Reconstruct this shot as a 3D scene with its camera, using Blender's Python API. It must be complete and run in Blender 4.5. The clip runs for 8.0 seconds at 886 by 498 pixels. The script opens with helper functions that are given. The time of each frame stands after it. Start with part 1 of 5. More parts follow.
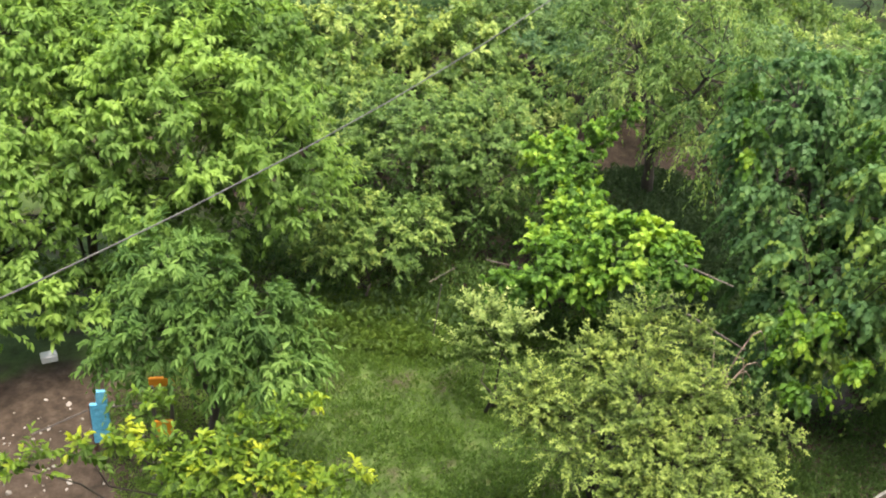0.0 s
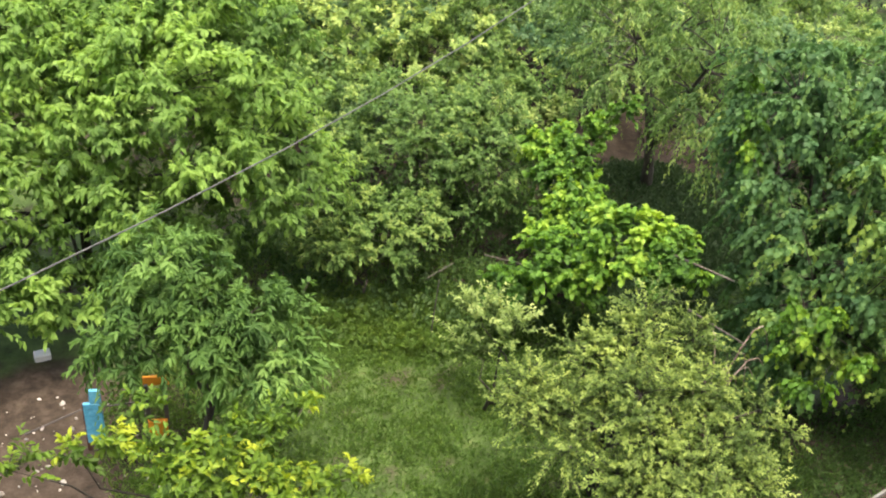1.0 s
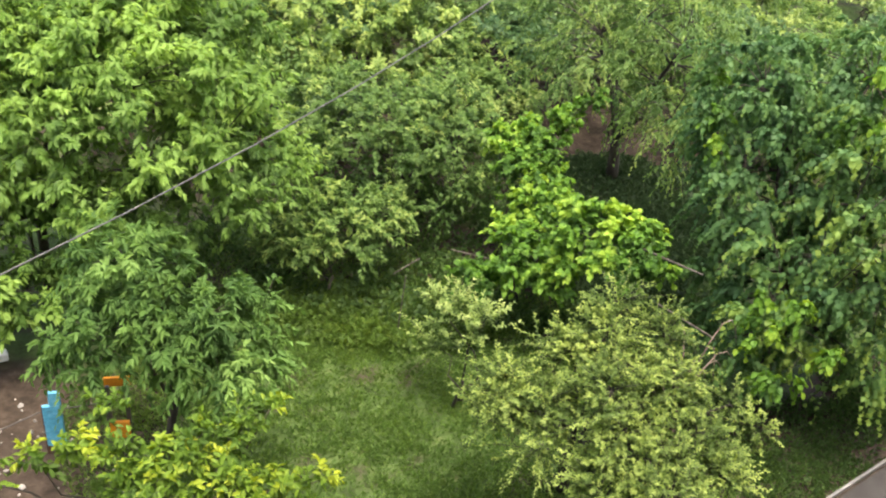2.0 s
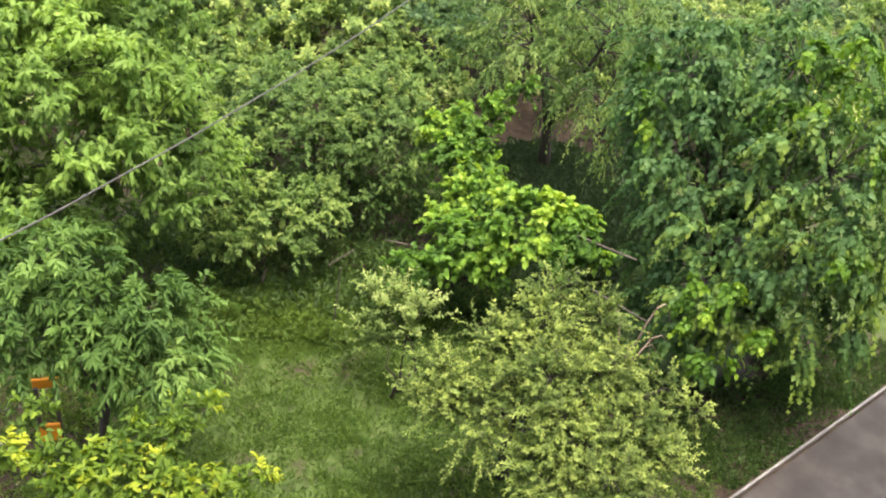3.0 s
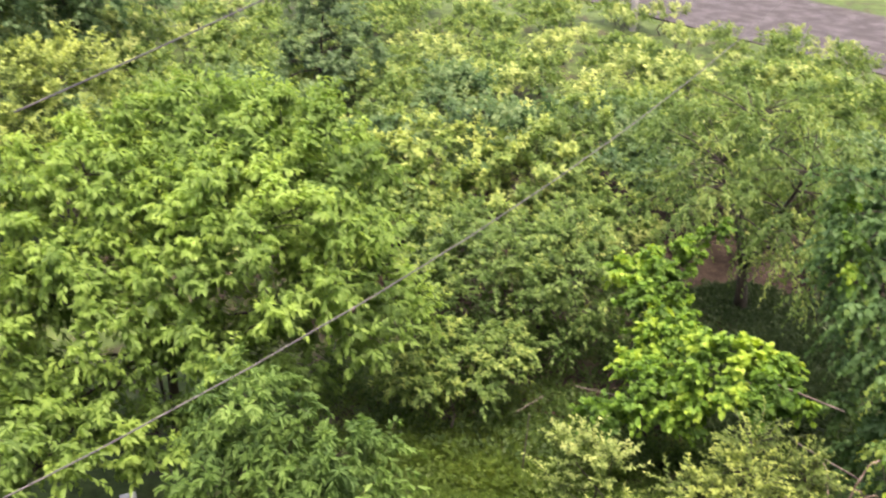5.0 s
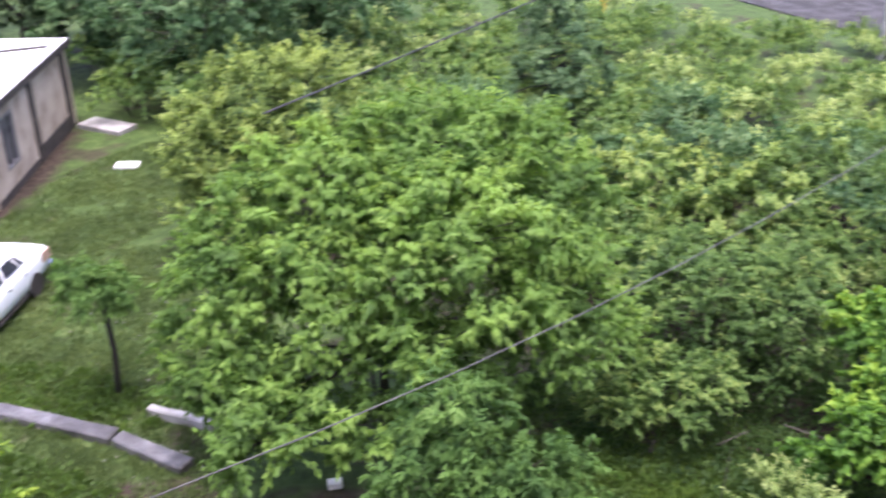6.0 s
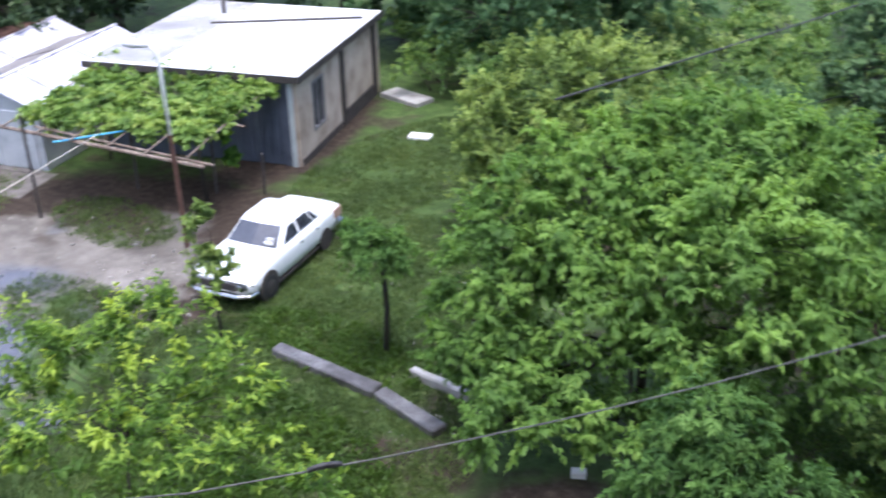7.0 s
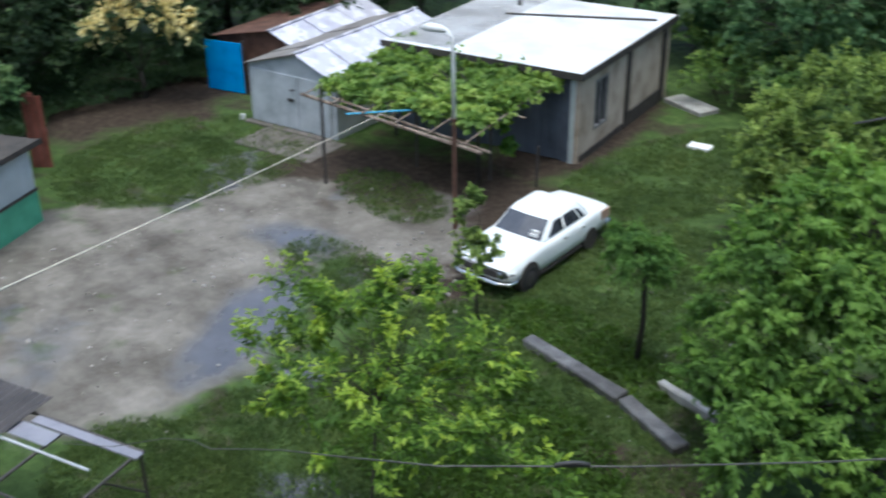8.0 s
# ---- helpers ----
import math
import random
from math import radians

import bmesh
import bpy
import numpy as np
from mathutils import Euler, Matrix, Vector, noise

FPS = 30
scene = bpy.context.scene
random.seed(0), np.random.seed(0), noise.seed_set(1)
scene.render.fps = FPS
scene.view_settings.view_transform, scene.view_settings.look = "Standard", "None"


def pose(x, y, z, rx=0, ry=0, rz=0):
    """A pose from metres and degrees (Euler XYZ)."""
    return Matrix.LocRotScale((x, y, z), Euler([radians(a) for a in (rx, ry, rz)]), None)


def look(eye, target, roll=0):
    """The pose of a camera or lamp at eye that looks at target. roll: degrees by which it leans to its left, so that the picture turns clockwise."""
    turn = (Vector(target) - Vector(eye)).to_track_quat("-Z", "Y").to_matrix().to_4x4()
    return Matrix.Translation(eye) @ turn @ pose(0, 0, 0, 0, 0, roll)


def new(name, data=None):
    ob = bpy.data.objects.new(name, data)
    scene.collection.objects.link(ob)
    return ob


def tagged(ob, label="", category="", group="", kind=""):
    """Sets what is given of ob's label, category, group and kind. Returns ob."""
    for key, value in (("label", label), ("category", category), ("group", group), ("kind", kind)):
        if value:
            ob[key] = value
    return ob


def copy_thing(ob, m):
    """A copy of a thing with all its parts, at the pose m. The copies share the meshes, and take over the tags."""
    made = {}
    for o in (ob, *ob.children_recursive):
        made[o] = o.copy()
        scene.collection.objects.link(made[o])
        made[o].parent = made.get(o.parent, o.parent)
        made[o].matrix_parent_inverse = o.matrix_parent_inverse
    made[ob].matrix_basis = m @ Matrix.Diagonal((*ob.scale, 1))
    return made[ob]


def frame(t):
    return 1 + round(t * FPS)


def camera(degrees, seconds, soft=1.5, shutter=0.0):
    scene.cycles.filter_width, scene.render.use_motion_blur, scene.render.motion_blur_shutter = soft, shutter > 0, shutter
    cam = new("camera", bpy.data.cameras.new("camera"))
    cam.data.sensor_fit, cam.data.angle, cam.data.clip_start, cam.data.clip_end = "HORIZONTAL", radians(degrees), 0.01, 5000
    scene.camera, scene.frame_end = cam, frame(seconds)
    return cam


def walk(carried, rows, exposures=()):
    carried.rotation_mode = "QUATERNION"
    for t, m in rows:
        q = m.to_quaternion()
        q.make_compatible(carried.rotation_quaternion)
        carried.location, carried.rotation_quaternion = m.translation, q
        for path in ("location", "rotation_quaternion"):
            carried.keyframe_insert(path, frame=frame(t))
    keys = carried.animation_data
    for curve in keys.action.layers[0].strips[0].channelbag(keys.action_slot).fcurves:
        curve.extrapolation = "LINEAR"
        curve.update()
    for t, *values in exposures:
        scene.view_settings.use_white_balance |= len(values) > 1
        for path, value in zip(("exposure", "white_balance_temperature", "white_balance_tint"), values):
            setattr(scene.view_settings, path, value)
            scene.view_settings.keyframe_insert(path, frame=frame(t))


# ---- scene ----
cam = camera(45.93, 8.0, soft=1.95, shutter=0.42)
# seconds, eye, turn
ROWS = [
    (0, -0.003, -0.185, 12.680, 55.96, -4.55, 3.36),
    (0.5, 0.027, -0.083, 12.634, 55.79, -4.32, 3.43),
    (1, 0.036, 0.018, 12.579, 55.65, -4.33, 3.20),
    (2.5, -0.108, 0.295, 12.471, 55.25, -5.86, -0.80),
    (3, -0.112, 0.325, 12.469, 55.08, -6.30, -2.55),
    (3.5, -0.121, 0.375, 12.418, 54.86, -5.26, -1.74),
    (4, -0.099, 0.449, 12.369, 55.60, -3.11, 1.10),
    (4.5, -0.048, 0.471, 12.417, 58.91, -1.45, 3.75),
    (4.7, -0.068, 0.490, 12.454, 60.95, -1.07, 4.61),
    (5.8, 0.072, 0.186, 12.774, 63.01, 0.18, 15.45),
    (6, 0.070, 0.161, 12.765, 62.81, 0.69, 18.95),
    (6.5, 0.104, 0.127, 12.771, 62.56, 1.09, 27.52),
    (7, 0.079, 0.078, 12.800, 62.43, 0.91, 35.51),
    (7.5, 0.047, 0.009, 12.859, 62.32, 0.73, 43.47),
    (8, 0.000, -0.001, 12.801, 62.50, 0.53, 51.59),
]
walk(cam, [(t, pose(x, y, z, rx, ry, rz)) for t, x, y, z, rx, ry, rz in ROWS], exposures=[(0.0, 2.08, 6900, 10), (3.0, 2.14, 6950, 15), (4.6, 2.25, 7500, 26), (6.0, 1.9, 5800, 29), (7.0, 1.42, 5450, 16), (8.0, 0.68, 5500, 2)])

# ---- light: a bright overcast, rainy sky ----
world = bpy.data.worlds.new("sky")
world.use_nodes = True
scene.world = world
wn = world.node_tree.nodes
sky = wn.new("ShaderNodeTexSky")
sky.sky_type, sky.sun_disc = "NISHITA", False
sky.sun_elevation, sky.sun_rotation = radians(80), radians(148)
sky.air_density, sky.dust_density, sky.ozone_density = 1.0, 6.0, 0.6
wn["Background"].inputs["Strength"].default_value = 0.155
world.node_tree.links.new(sky.outputs[0], wn["Background"].inputs["Color"])
sun = new("sun", bpy.data.lights.new("sun", "SUN"))
sun.data.energy, sun.data.angle, sun.data.color = 0.9, radians(20), (1.0, 0.96, 0.88)
sun.matrix_world = look((6, 4, 60), (0, 12, 0))


# ---- materials ----
def material(name, ramp, scale=3.0, rough=0.8, bump=0.3, fine=40.0, metal=0.0, spec=0.4, rough_to=None, stretch=(1, 1, 1)):
    """Stained, grained surface: two scales of noise drive the colour ramp, the finer one the relief."""
    m = bpy.data.materials.new(name)
    m.use_nodes = True
    n, l = m.node_tree.nodes, m.node_tree.links
    b = n["Principled BSDF"]
    co = n.new("ShaderNodeTexCoord")
    mp = n.new("ShaderNodeMapping")
    mp.inputs["Scale"].default_value = stretch
    l.new(co.outputs["Object"], mp.inputs[0])
    big, small = n.new("ShaderNodeTexNoise"), n.new("ShaderNodeTexNoise")
    for tex, s, d in ((big, scale, 5), (small, fine, 3)):
        tex.inputs["Scale"].default_value, tex.inputs["Detail"].default_value = s, d
        l.new(mp.outputs[0], tex.inputs["Vector"])
    mix = n.new("ShaderNodeMath")
    mix.operation = "MULTIPLY_ADD"
    l.new(small.outputs[0], mix.inputs[0])
    mix.inputs[1].default_value = 0.35
    l.new(big.outputs[0], mix.inputs[2])
    cr = n.new("ShaderNodeValToRGB")
    while len(cr.color_ramp.elements) < len(ramp):
        cr.color_ramp.elements.new(0.5)
    for k, (e, c) in enumerate(zip(cr.color_ramp.elements, ramp)):
        e.position, e.color = 0.4 + 0.5 * k / max(1, len(ramp) - 1), (*c, 1)
    l.new(mix.outputs[0], cr.inputs[0])
    l.new(cr.outputs[0], b.inputs["Base Color"])
    b.inputs["Roughness"].default_value, b.inputs["Metallic"].default_value = rough, metal
    b.inputs["Specular IOR Level"].default_value = spec
    if rough_to is not None:
        mr = n.new("ShaderNodeMapRange")
        mr.inputs[1].default_value, mr.inputs[2].default_value = 0.4, 0.65
        mr.inputs[3].default_value, mr.inputs[4].default_value = rough, rough_to
        l.new(big.outputs[0], mr.inputs[0])
        l.new(mr.outputs[0], b.inputs["Roughness"])
    if bump:
        bp = n.new("ShaderNodeBump")
        bp.inputs["Strength"].default_value, bp.inputs["Distance"].default_value = bump, 0.02
        l.new(small.outputs[0], bp.inputs["Height"])
        l.new(bp.outputs[0], b.inputs["Normal"])
    return m


def leaf_material(name, dark, mid, young, gloss=0.5, through_light=0.42):
    """Leaves: colour by leaf and by clump tone, which carries painted shade in crowns; light passing through the blade.
    """
    m = bpy.data.materials.new(name)
    m.use_nodes = True
    n, l = m.node_tree.nodes, m.node_tree.links
    b = n["Principled BSDF"]
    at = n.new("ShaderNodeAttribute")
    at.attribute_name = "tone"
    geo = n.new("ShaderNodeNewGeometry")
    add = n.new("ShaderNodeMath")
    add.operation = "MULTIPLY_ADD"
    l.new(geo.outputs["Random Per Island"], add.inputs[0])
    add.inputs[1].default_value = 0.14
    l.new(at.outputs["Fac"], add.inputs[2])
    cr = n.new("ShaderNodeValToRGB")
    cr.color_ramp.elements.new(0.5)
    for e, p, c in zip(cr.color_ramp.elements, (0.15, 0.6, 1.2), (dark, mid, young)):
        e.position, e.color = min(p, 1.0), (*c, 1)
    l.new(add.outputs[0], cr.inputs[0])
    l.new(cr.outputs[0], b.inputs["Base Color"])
    b.inputs["Roughness"].default_value = gloss
    b.inputs["Specular IOR Level"].default_value = 0.2
    tr = n.new("ShaderNodeBsdfTranslucent")
    hs = n.new("ShaderNodeHueSaturation")
    hs.inputs["Hue"].default_value, hs.inputs["Saturation"].default_value, hs.inputs["Value"].default_value = 0.485, 1.1, 1.35
    l.new(cr.outputs[0], hs.inputs["Color"])
    l.new(hs.outputs[0], tr.inputs["Color"])
    mx = n.new("ShaderNodeMixShader")
    mx.inputs[0].default_value = through_light
    l.new(b.outputs[0], mx.inputs[1])
    l.new(tr.outputs[0], mx.inputs[2])
    l.new(mx.outputs[0], n["Material Output"].inputs["Surface"])
    return m


BARK = material("bark", [(0.016, 0.014, 0.010), (0.036, 0.031, 0.023), (0.066, 0.058, 0.043)], 6, 0.9, 0.8, 30, stretch=(1, 1, 0.25))
LEAF_MAPLE = leaf_material("leaf_maple", (0.075, 0.148, 0.031), (0.14, 0.25, 0.05), (0.225, 0.36, 0.075), 0.5, 0.48)
LEAF_PINNATE = leaf_material("leaf_pinnate", (0.05, 0.11, 0.026), (0.095, 0.185, 0.04), (0.165, 0.28, 0.07), 0.6)
LEAF_LIME = leaf_material("leaf_lime", (0.055, 0.11, 0.015), (0.13, 0.225, 0.025), (0.34, 0.41, 0.04))
LEAF_OLIVE = leaf_material("leaf_olive", (0.09, 0.145, 0.035), (0.19, 0.27, 0.065), (0.33, 0.42, 0.11))
LEAF_VINE = leaf_material("leaf_vine", (0.045, 0.11, 0.018), (0.11, 0.235, 0.03), (0.25, 0.39, 0.05))
LEAF_DARK = leaf_material("leaf_dark", (0.045, 0.1, 0.038), (0.095, 0.175, 0.065), (0.19, 0.275, 0.11))
LEAF_BUSH = leaf_material("leaf_bush", (0.06, 0.12, 0.03), (0.125, 0.215, 0.055), (0.25, 0.34, 0.09))
# shade of the wood and of the willow's hollow put into the leaf colour
LEAF_SHADED = leaf_material("leaf_shaded", (0.026, 0.05, 0.02), (0.045, 0.08, 0.03), (0.08, 0.12, 0.045))
LEAF_WALNUT = leaf_material("leaf_walnut", (0.065, 0.13, 0.02), (0.15, 0.255, 0.038), (0.36, 0.48, 0.07))
LEAF_ARBOUR = leaf_material("leaf_arbour", (0.08, 0.145, 0.035), (0.17, 0.275, 0.06), (0.32, 0.42, 0.11))
LEAF_WILD = leaf_material("leaf_wild", (0.075, 0.14, 0.035), (0.155, 0.25, 0.06), (0.31, 0.4, 0.11))
LEAF_WILD_PALE = leaf_material("leaf_wild_pale", (0.11, 0.175, 0.05), (0.22, 0.31, 0.09), (0.38, 0.46, 0.16))
LEAF_CREEPER = leaf_material("leaf_creeper", (0.05, 0.115, 0.04), (0.1, 0.2, 0.06), (0.23, 0.34, 0.07))
LEAF_CONIC = leaf_material("leaf_conic", (0.05, 0.1, 0.045), (0.095, 0.17, 0.07), (0.17, 0.26, 0.11))
FLOWER = leaf_material("flower", (0.55, 0.47, 0.16), (0.72, 0.64, 0.28), (0.82, 0.76, 0.42), 0.6, 0.25)
CONCRETE = material("concrete", [(0.16, 0.155, 0.145), (0.28, 0.27, 0.25), (0.38, 0.37, 0.35)], 2.5, 0.6, 0.5, 35, rough_to=0.3)
KERB = material("worn_kerb", [(0.10, 0.10, 0.095), (0.17, 0.165, 0.16), (0.26, 0.255, 0.245)], 3.0, 0.6, 0.5, 30)
WET_CONCRETE = material("wet_concrete", [(0.036, 0.034, 0.033), (0.078, 0.074, 0.072), (0.17, 0.165, 0.16)], 2.5, 0.5, 0.6, 30, rough_to=0.2)
APRON = material("dirty_concrete", [(0.07, 0.061, 0.052), (0.115, 0.102, 0.088), (0.17, 0.152, 0.135)], 1.8, 0.6, 0.4, 30, rough_to=0.4)
BOARD = material("lilac_grey_board", [(0.16, 0.16, 0.19), (0.26, 0.26, 0.30)], 2.0, 0.4, 0.1, 25)
STAKE = material("grey_stake", [(0.05, 0.045, 0.035), (0.10, 0.09, 0.075)], 8, 0.85, 0.4)
PLASTER = material("plaster", [(0.20, 0.155, 0.11), (0.40, 0.33, 0.255), (0.50, 0.43, 0.345)], 1.4, 0.85, 0.3, 25)
STAIN = material("tar_stain", [(0.03, 0.027, 0.024), (0.07, 0.06, 0.05)], 3, 0.8, 0.4)
# the pale base colour carries part of the sky's sheen on the wet roof
ROOFING = material("wet_roofing", [(0.55, 0.54, 0.53), (0.72, 0.72, 0.72), (0.8, 0.8, 0.81)], 0.7, 0.16, 0.05, 12, spec=0.9, rough_to=0.3)
GREY_ROOFING = material("grey_roofing", [(0.20, 0.195, 0.19), (0.36, 0.355, 0.35), (0.6, 0.6, 0.6)], 0.6, 0.3, 0.1, 12, spec=0.7, rough_to=0.2)
TIN = material("grey_tin", [(0.28, 0.30, 0.32), (0.42, 0.45, 0.47), (0.52, 0.55, 0.57)], 1.6, 0.45, 0.15, 18, metal=0.0, spec=0.6)
TIN_ROOF = material("tin_roof", [(0.42, 0.40, 0.44), (0.62, 0.60, 0.66), (0.76, 0.75, 0.80)], 1.5, 0.2, 0.1, 12, metal=0.25, rough_to=0.35)
SLATE = material("old_roof_felt", [(0.10, 0.09, 0.08), (0.19, 0.175, 0.16), (0.27, 0.25, 0.23)], 1.5, 0.5, 0.3, 18)
RUST = material("rusted_sheet", [(0.035, 0.018, 0.012), (0.085, 0.042, 0.028), (0.15, 0.08, 0.055)], 2.2, 0.75, 0.4, 25)
RUST_RED = material("rust_red_paint", [(0.07, 0.02, 0.014), (0.17, 0.05, 0.032), (0.26, 0.09, 0.065)], 2.0, 0.7, 0.3, 22)
DARK_SHEET = material("dark_slate_sheet", [(0.035, 0.032, 0.032), (0.075, 0.068, 0.068)], 2.5, 0.6, 0.2)
BLUE = material("blue_paint", [(0.0, 0.19, 0.52), (0.005, 0.28, 0.70), (0.02, 0.33, 0.75)], 2, 0.4, 0.08)
BLUE_TOY = material("sky_blue_paint", [(0.06, 0.19, 0.29), (0.08, 0.36, 0.55), (0.17, 0.46, 0.64)], 14, 0.4, 0.1)
ORANGE = material("orange_paint", [(0.55, 0.19, 0.015), (0.80, 0.33, 0.025)], 5, 0.45, 0.1)
SLATE_BLUE = material("blue_grey_sheet", [(0.045, 0.055, 0.075), (0.085, 0.10, 0.13), (0.12, 0.14, 0.18)], 1.2, 0.6, 0.2, 20)
STEEL = material("dark_steel", [(0.04, 0.037, 0.035), (0.09, 0.08, 0.075)], 5, 0.55, 0.2, 40, metal=0.3)
WHITE_PAINT = material("white_paint", [(0.62, 0.62, 0.60), (0.80, 0.80, 0.78)], 3, 0.45, 0.05)
BODY_WHITE = material("car_white", [(0.70, 0.73, 0.72), (0.80, 0.82, 0.81)], 2, 0.25, 0.0, spec=0.6)
CHROME = material("chrome", [(0.5, 0.5, 0.5), (0.75, 0.75, 0.75)], 4, 0.2, 0.0, metal=1.0)
RUBBER = material("tyre_rubber", [(0.015, 0.015, 0.015), (0.035, 0.035, 0.035)], 10, 0.8, 0.2)
GLASS_DARK = material("car_glass", [(0.03, 0.033, 0.042), (0.055, 0.06, 0.072)], 3, 0.06, 0.0, spec=1.0)
GREEN_PAINT = material("green_paint", [(0.06, 0.26, 0.15), (0.12, 0.40, 0.24)], 2, 0.5, 0.1)
PALE_WALL = material("pale_wall", [(0.34, 0.38, 0.38), (0.50, 0.55, 0.55)], 1.5, 0.6, 0.15)
ASPHALT = material("wet_asphalt", [(0.024, 0.022, 0.02), (0.04, 0.037, 0.034), (0.062, 0.058, 0.053)], 1.3, 0.75, 0.6, 60, spec=0.25, rough_to=0.55)
WIRE = material("cable_sheath", [(0.045, 0.046, 0.042), (0.10, 0.10, 0.092)], 20, 0.5, 0.1)
WIRE_DARK = material("dark_cable", [(0.02, 0.02, 0.02), (0.05, 0.05, 0.05)], 20, 0.6, 0.1)
WIRE_PALE = material("pale_rope", [(0.55, 0.50, 0.40), (0.72, 0.67, 0.56)], 20, 0.8, 0.1)
WOOD = material("weathered_wood", [(0.08, 0.055, 0.04), (0.16, 0.12, 0.09), (0.30, 0.25, 0.20)], 6, 0.8, 0.4, 40, stretch=(1, 1, 0.2))
YELLOW = material("yellow_paint", [(0.60, 0.33, 0.02), (0.80, 0.48, 0.04)], 4, 0.5, 0.1)


# ---- mesh helpers ----
def link(name, mesh, mat, parent=None, label=""):
    ob = new(name, mesh)
    if mat and not mesh.materials:
        mesh.materials.append(mat)
    if parent:
        ob.parent = parent
    return tagged(ob, label)


def part(name, bm, mat, parent=None, label="", smooth=False):
    me = bpy.data.meshes.new(name)
    bm.normal_update()
    bm.to_mesh(me)
    bm.free()
    if smooth:
        me.polygons.foreach_set("use_smooth", [True] * len(me.polygons))
    return link(name, me, mat, parent, label)


def thing(name, at, turn=0, label="", category="", group="", kind=""):
    e = new(name)
    e.empty_display_size = 0.2
    e.matrix_world = pose(*at, 0, 0, turn)
    return tagged(e, label, category, group, kind)


def box(bm, lo, hi, bevel=0.0):
    r = bmesh.ops.create_cube(bm, size=1)
    size = [b - a for a, b in zip(lo, hi)]
    mid = [(a + b) / 2 for a, b in zip(lo, hi)]
    bmesh.ops.transform(bm, matrix=Matrix.LocRotScale(mid, None, size), verts=r["verts"])
    if bevel:
        edges = list({e for v in r["verts"] for e in v.link_edges})
        bmesh.ops.bevel(bm, geom=edges, offset=bevel, segments=1, affect="EDGES")
    return bm


def boxes(*pairs, bevel=0.0):
    bm = bmesh.new()
    for lo, hi in pairs:
        box(bm, lo, hi, bevel)
    return bm


def tube(bm, points, radii, sides=6):
    """A tapered tube along points."""
    pts = [Vector(p) for p in points]
    rings = []
    for i, p in enumerate(pts):
        d = (pts[min(i + 1, len(pts) - 1)] - pts[max(i - 1, 0)]).normalized()
        a = d.orthogonal().normalized() if abs(d.z) > 0.99 else d.cross(Vector((0, 0, 1))).normalized()
        b = d.cross(a)
        rings.append([bm.verts.new(p + (a * math.cos(2 * math.pi * k / sides) + b * math.sin(2 * math.pi * k / sides)) * radii[i]) for k in range(sides)])
    for r0, r1 in zip(rings, rings[1:]):
        for k in range(sides):
            bm.faces.new((r0[k], r0[(k + 1) % sides], r1[(k + 1) % sides], r1[k]))
    bm.faces.new(rings[-1])
    bm.faces.new(rings[0][::-1])
    return bm


def pipe(points, radius, sides=8):
    return tube(bmesh.new(), points, [radius] * len(points), sides)


# ---- plants ----
def blades(name, root, tip, nor, size, tone, slim, simple):
    """Leaf blades as small folded sheets: root point, way of the tip, upper side, length and tone of each."""
    n = len(root)
    side = np.cross(tip, nor)
    side /= np.linalg.norm(side, axis=1, keepdims=True) + 1e-9
    nor = np.cross(side, tip)
    s = size[:, None]
    w = s * slim
    lift = nor * w * 0.25
    if simple:
        v = np.stack([root, root + tip * s * 0.45 + side * w * 0.5 + lift, root + tip * s - nor * s * 0.08, root + tip * s * 0.45 - side * w * 0.5 + lift], 1)
        f = np.array([[0, 1, 2], [0, 2, 3]])
    else:
        v = np.stack([root, root + tip * s * 0.26 + side * w * 0.46 + lift, root + tip * s * 0.64 + side * w * 0.40 + lift * 0.7,
                      root + tip * s - nor * s * 0.14, root + tip * s * 0.64 - side * w * 0.40 + lift * 0.7, root + tip * s * 0.26 - side * w * 0.46 + lift], 1)
        f = np.array([[0, 1, 2, 3], [0, 3, 4, 5]])
    k = v.shape[1]
    faces = (f[None] + (np.arange(n) * k)[:, None, None]).reshape(-1, f.shape[1])
    me = bpy.data.meshes.new(name)
    me.vertices.add(n * k)
    me.vertices.foreach_set("co", v.reshape(-1))
    me.loops.add(faces.size)
    me.loops.foreach_set("vertex_index", faces.reshape(-1).astype(np.int32))
    me.polygons.add(len(faces))
    me.polygons.foreach_set("loop_start", (np.arange(len(faces)) * f.shape[1]).astype(np.int32))
    me.attributes.new("tone", "FLOAT", "POINT").data.foreach_set("value", np.repeat(np.clip(tone, 0, 1), k).astype(np.float32))
    me.update(calc_edges=True)
    return me


def unit(v):
    return v / (np.linalg.norm(v, axis=-1, keepdims=True) + 1e-9)


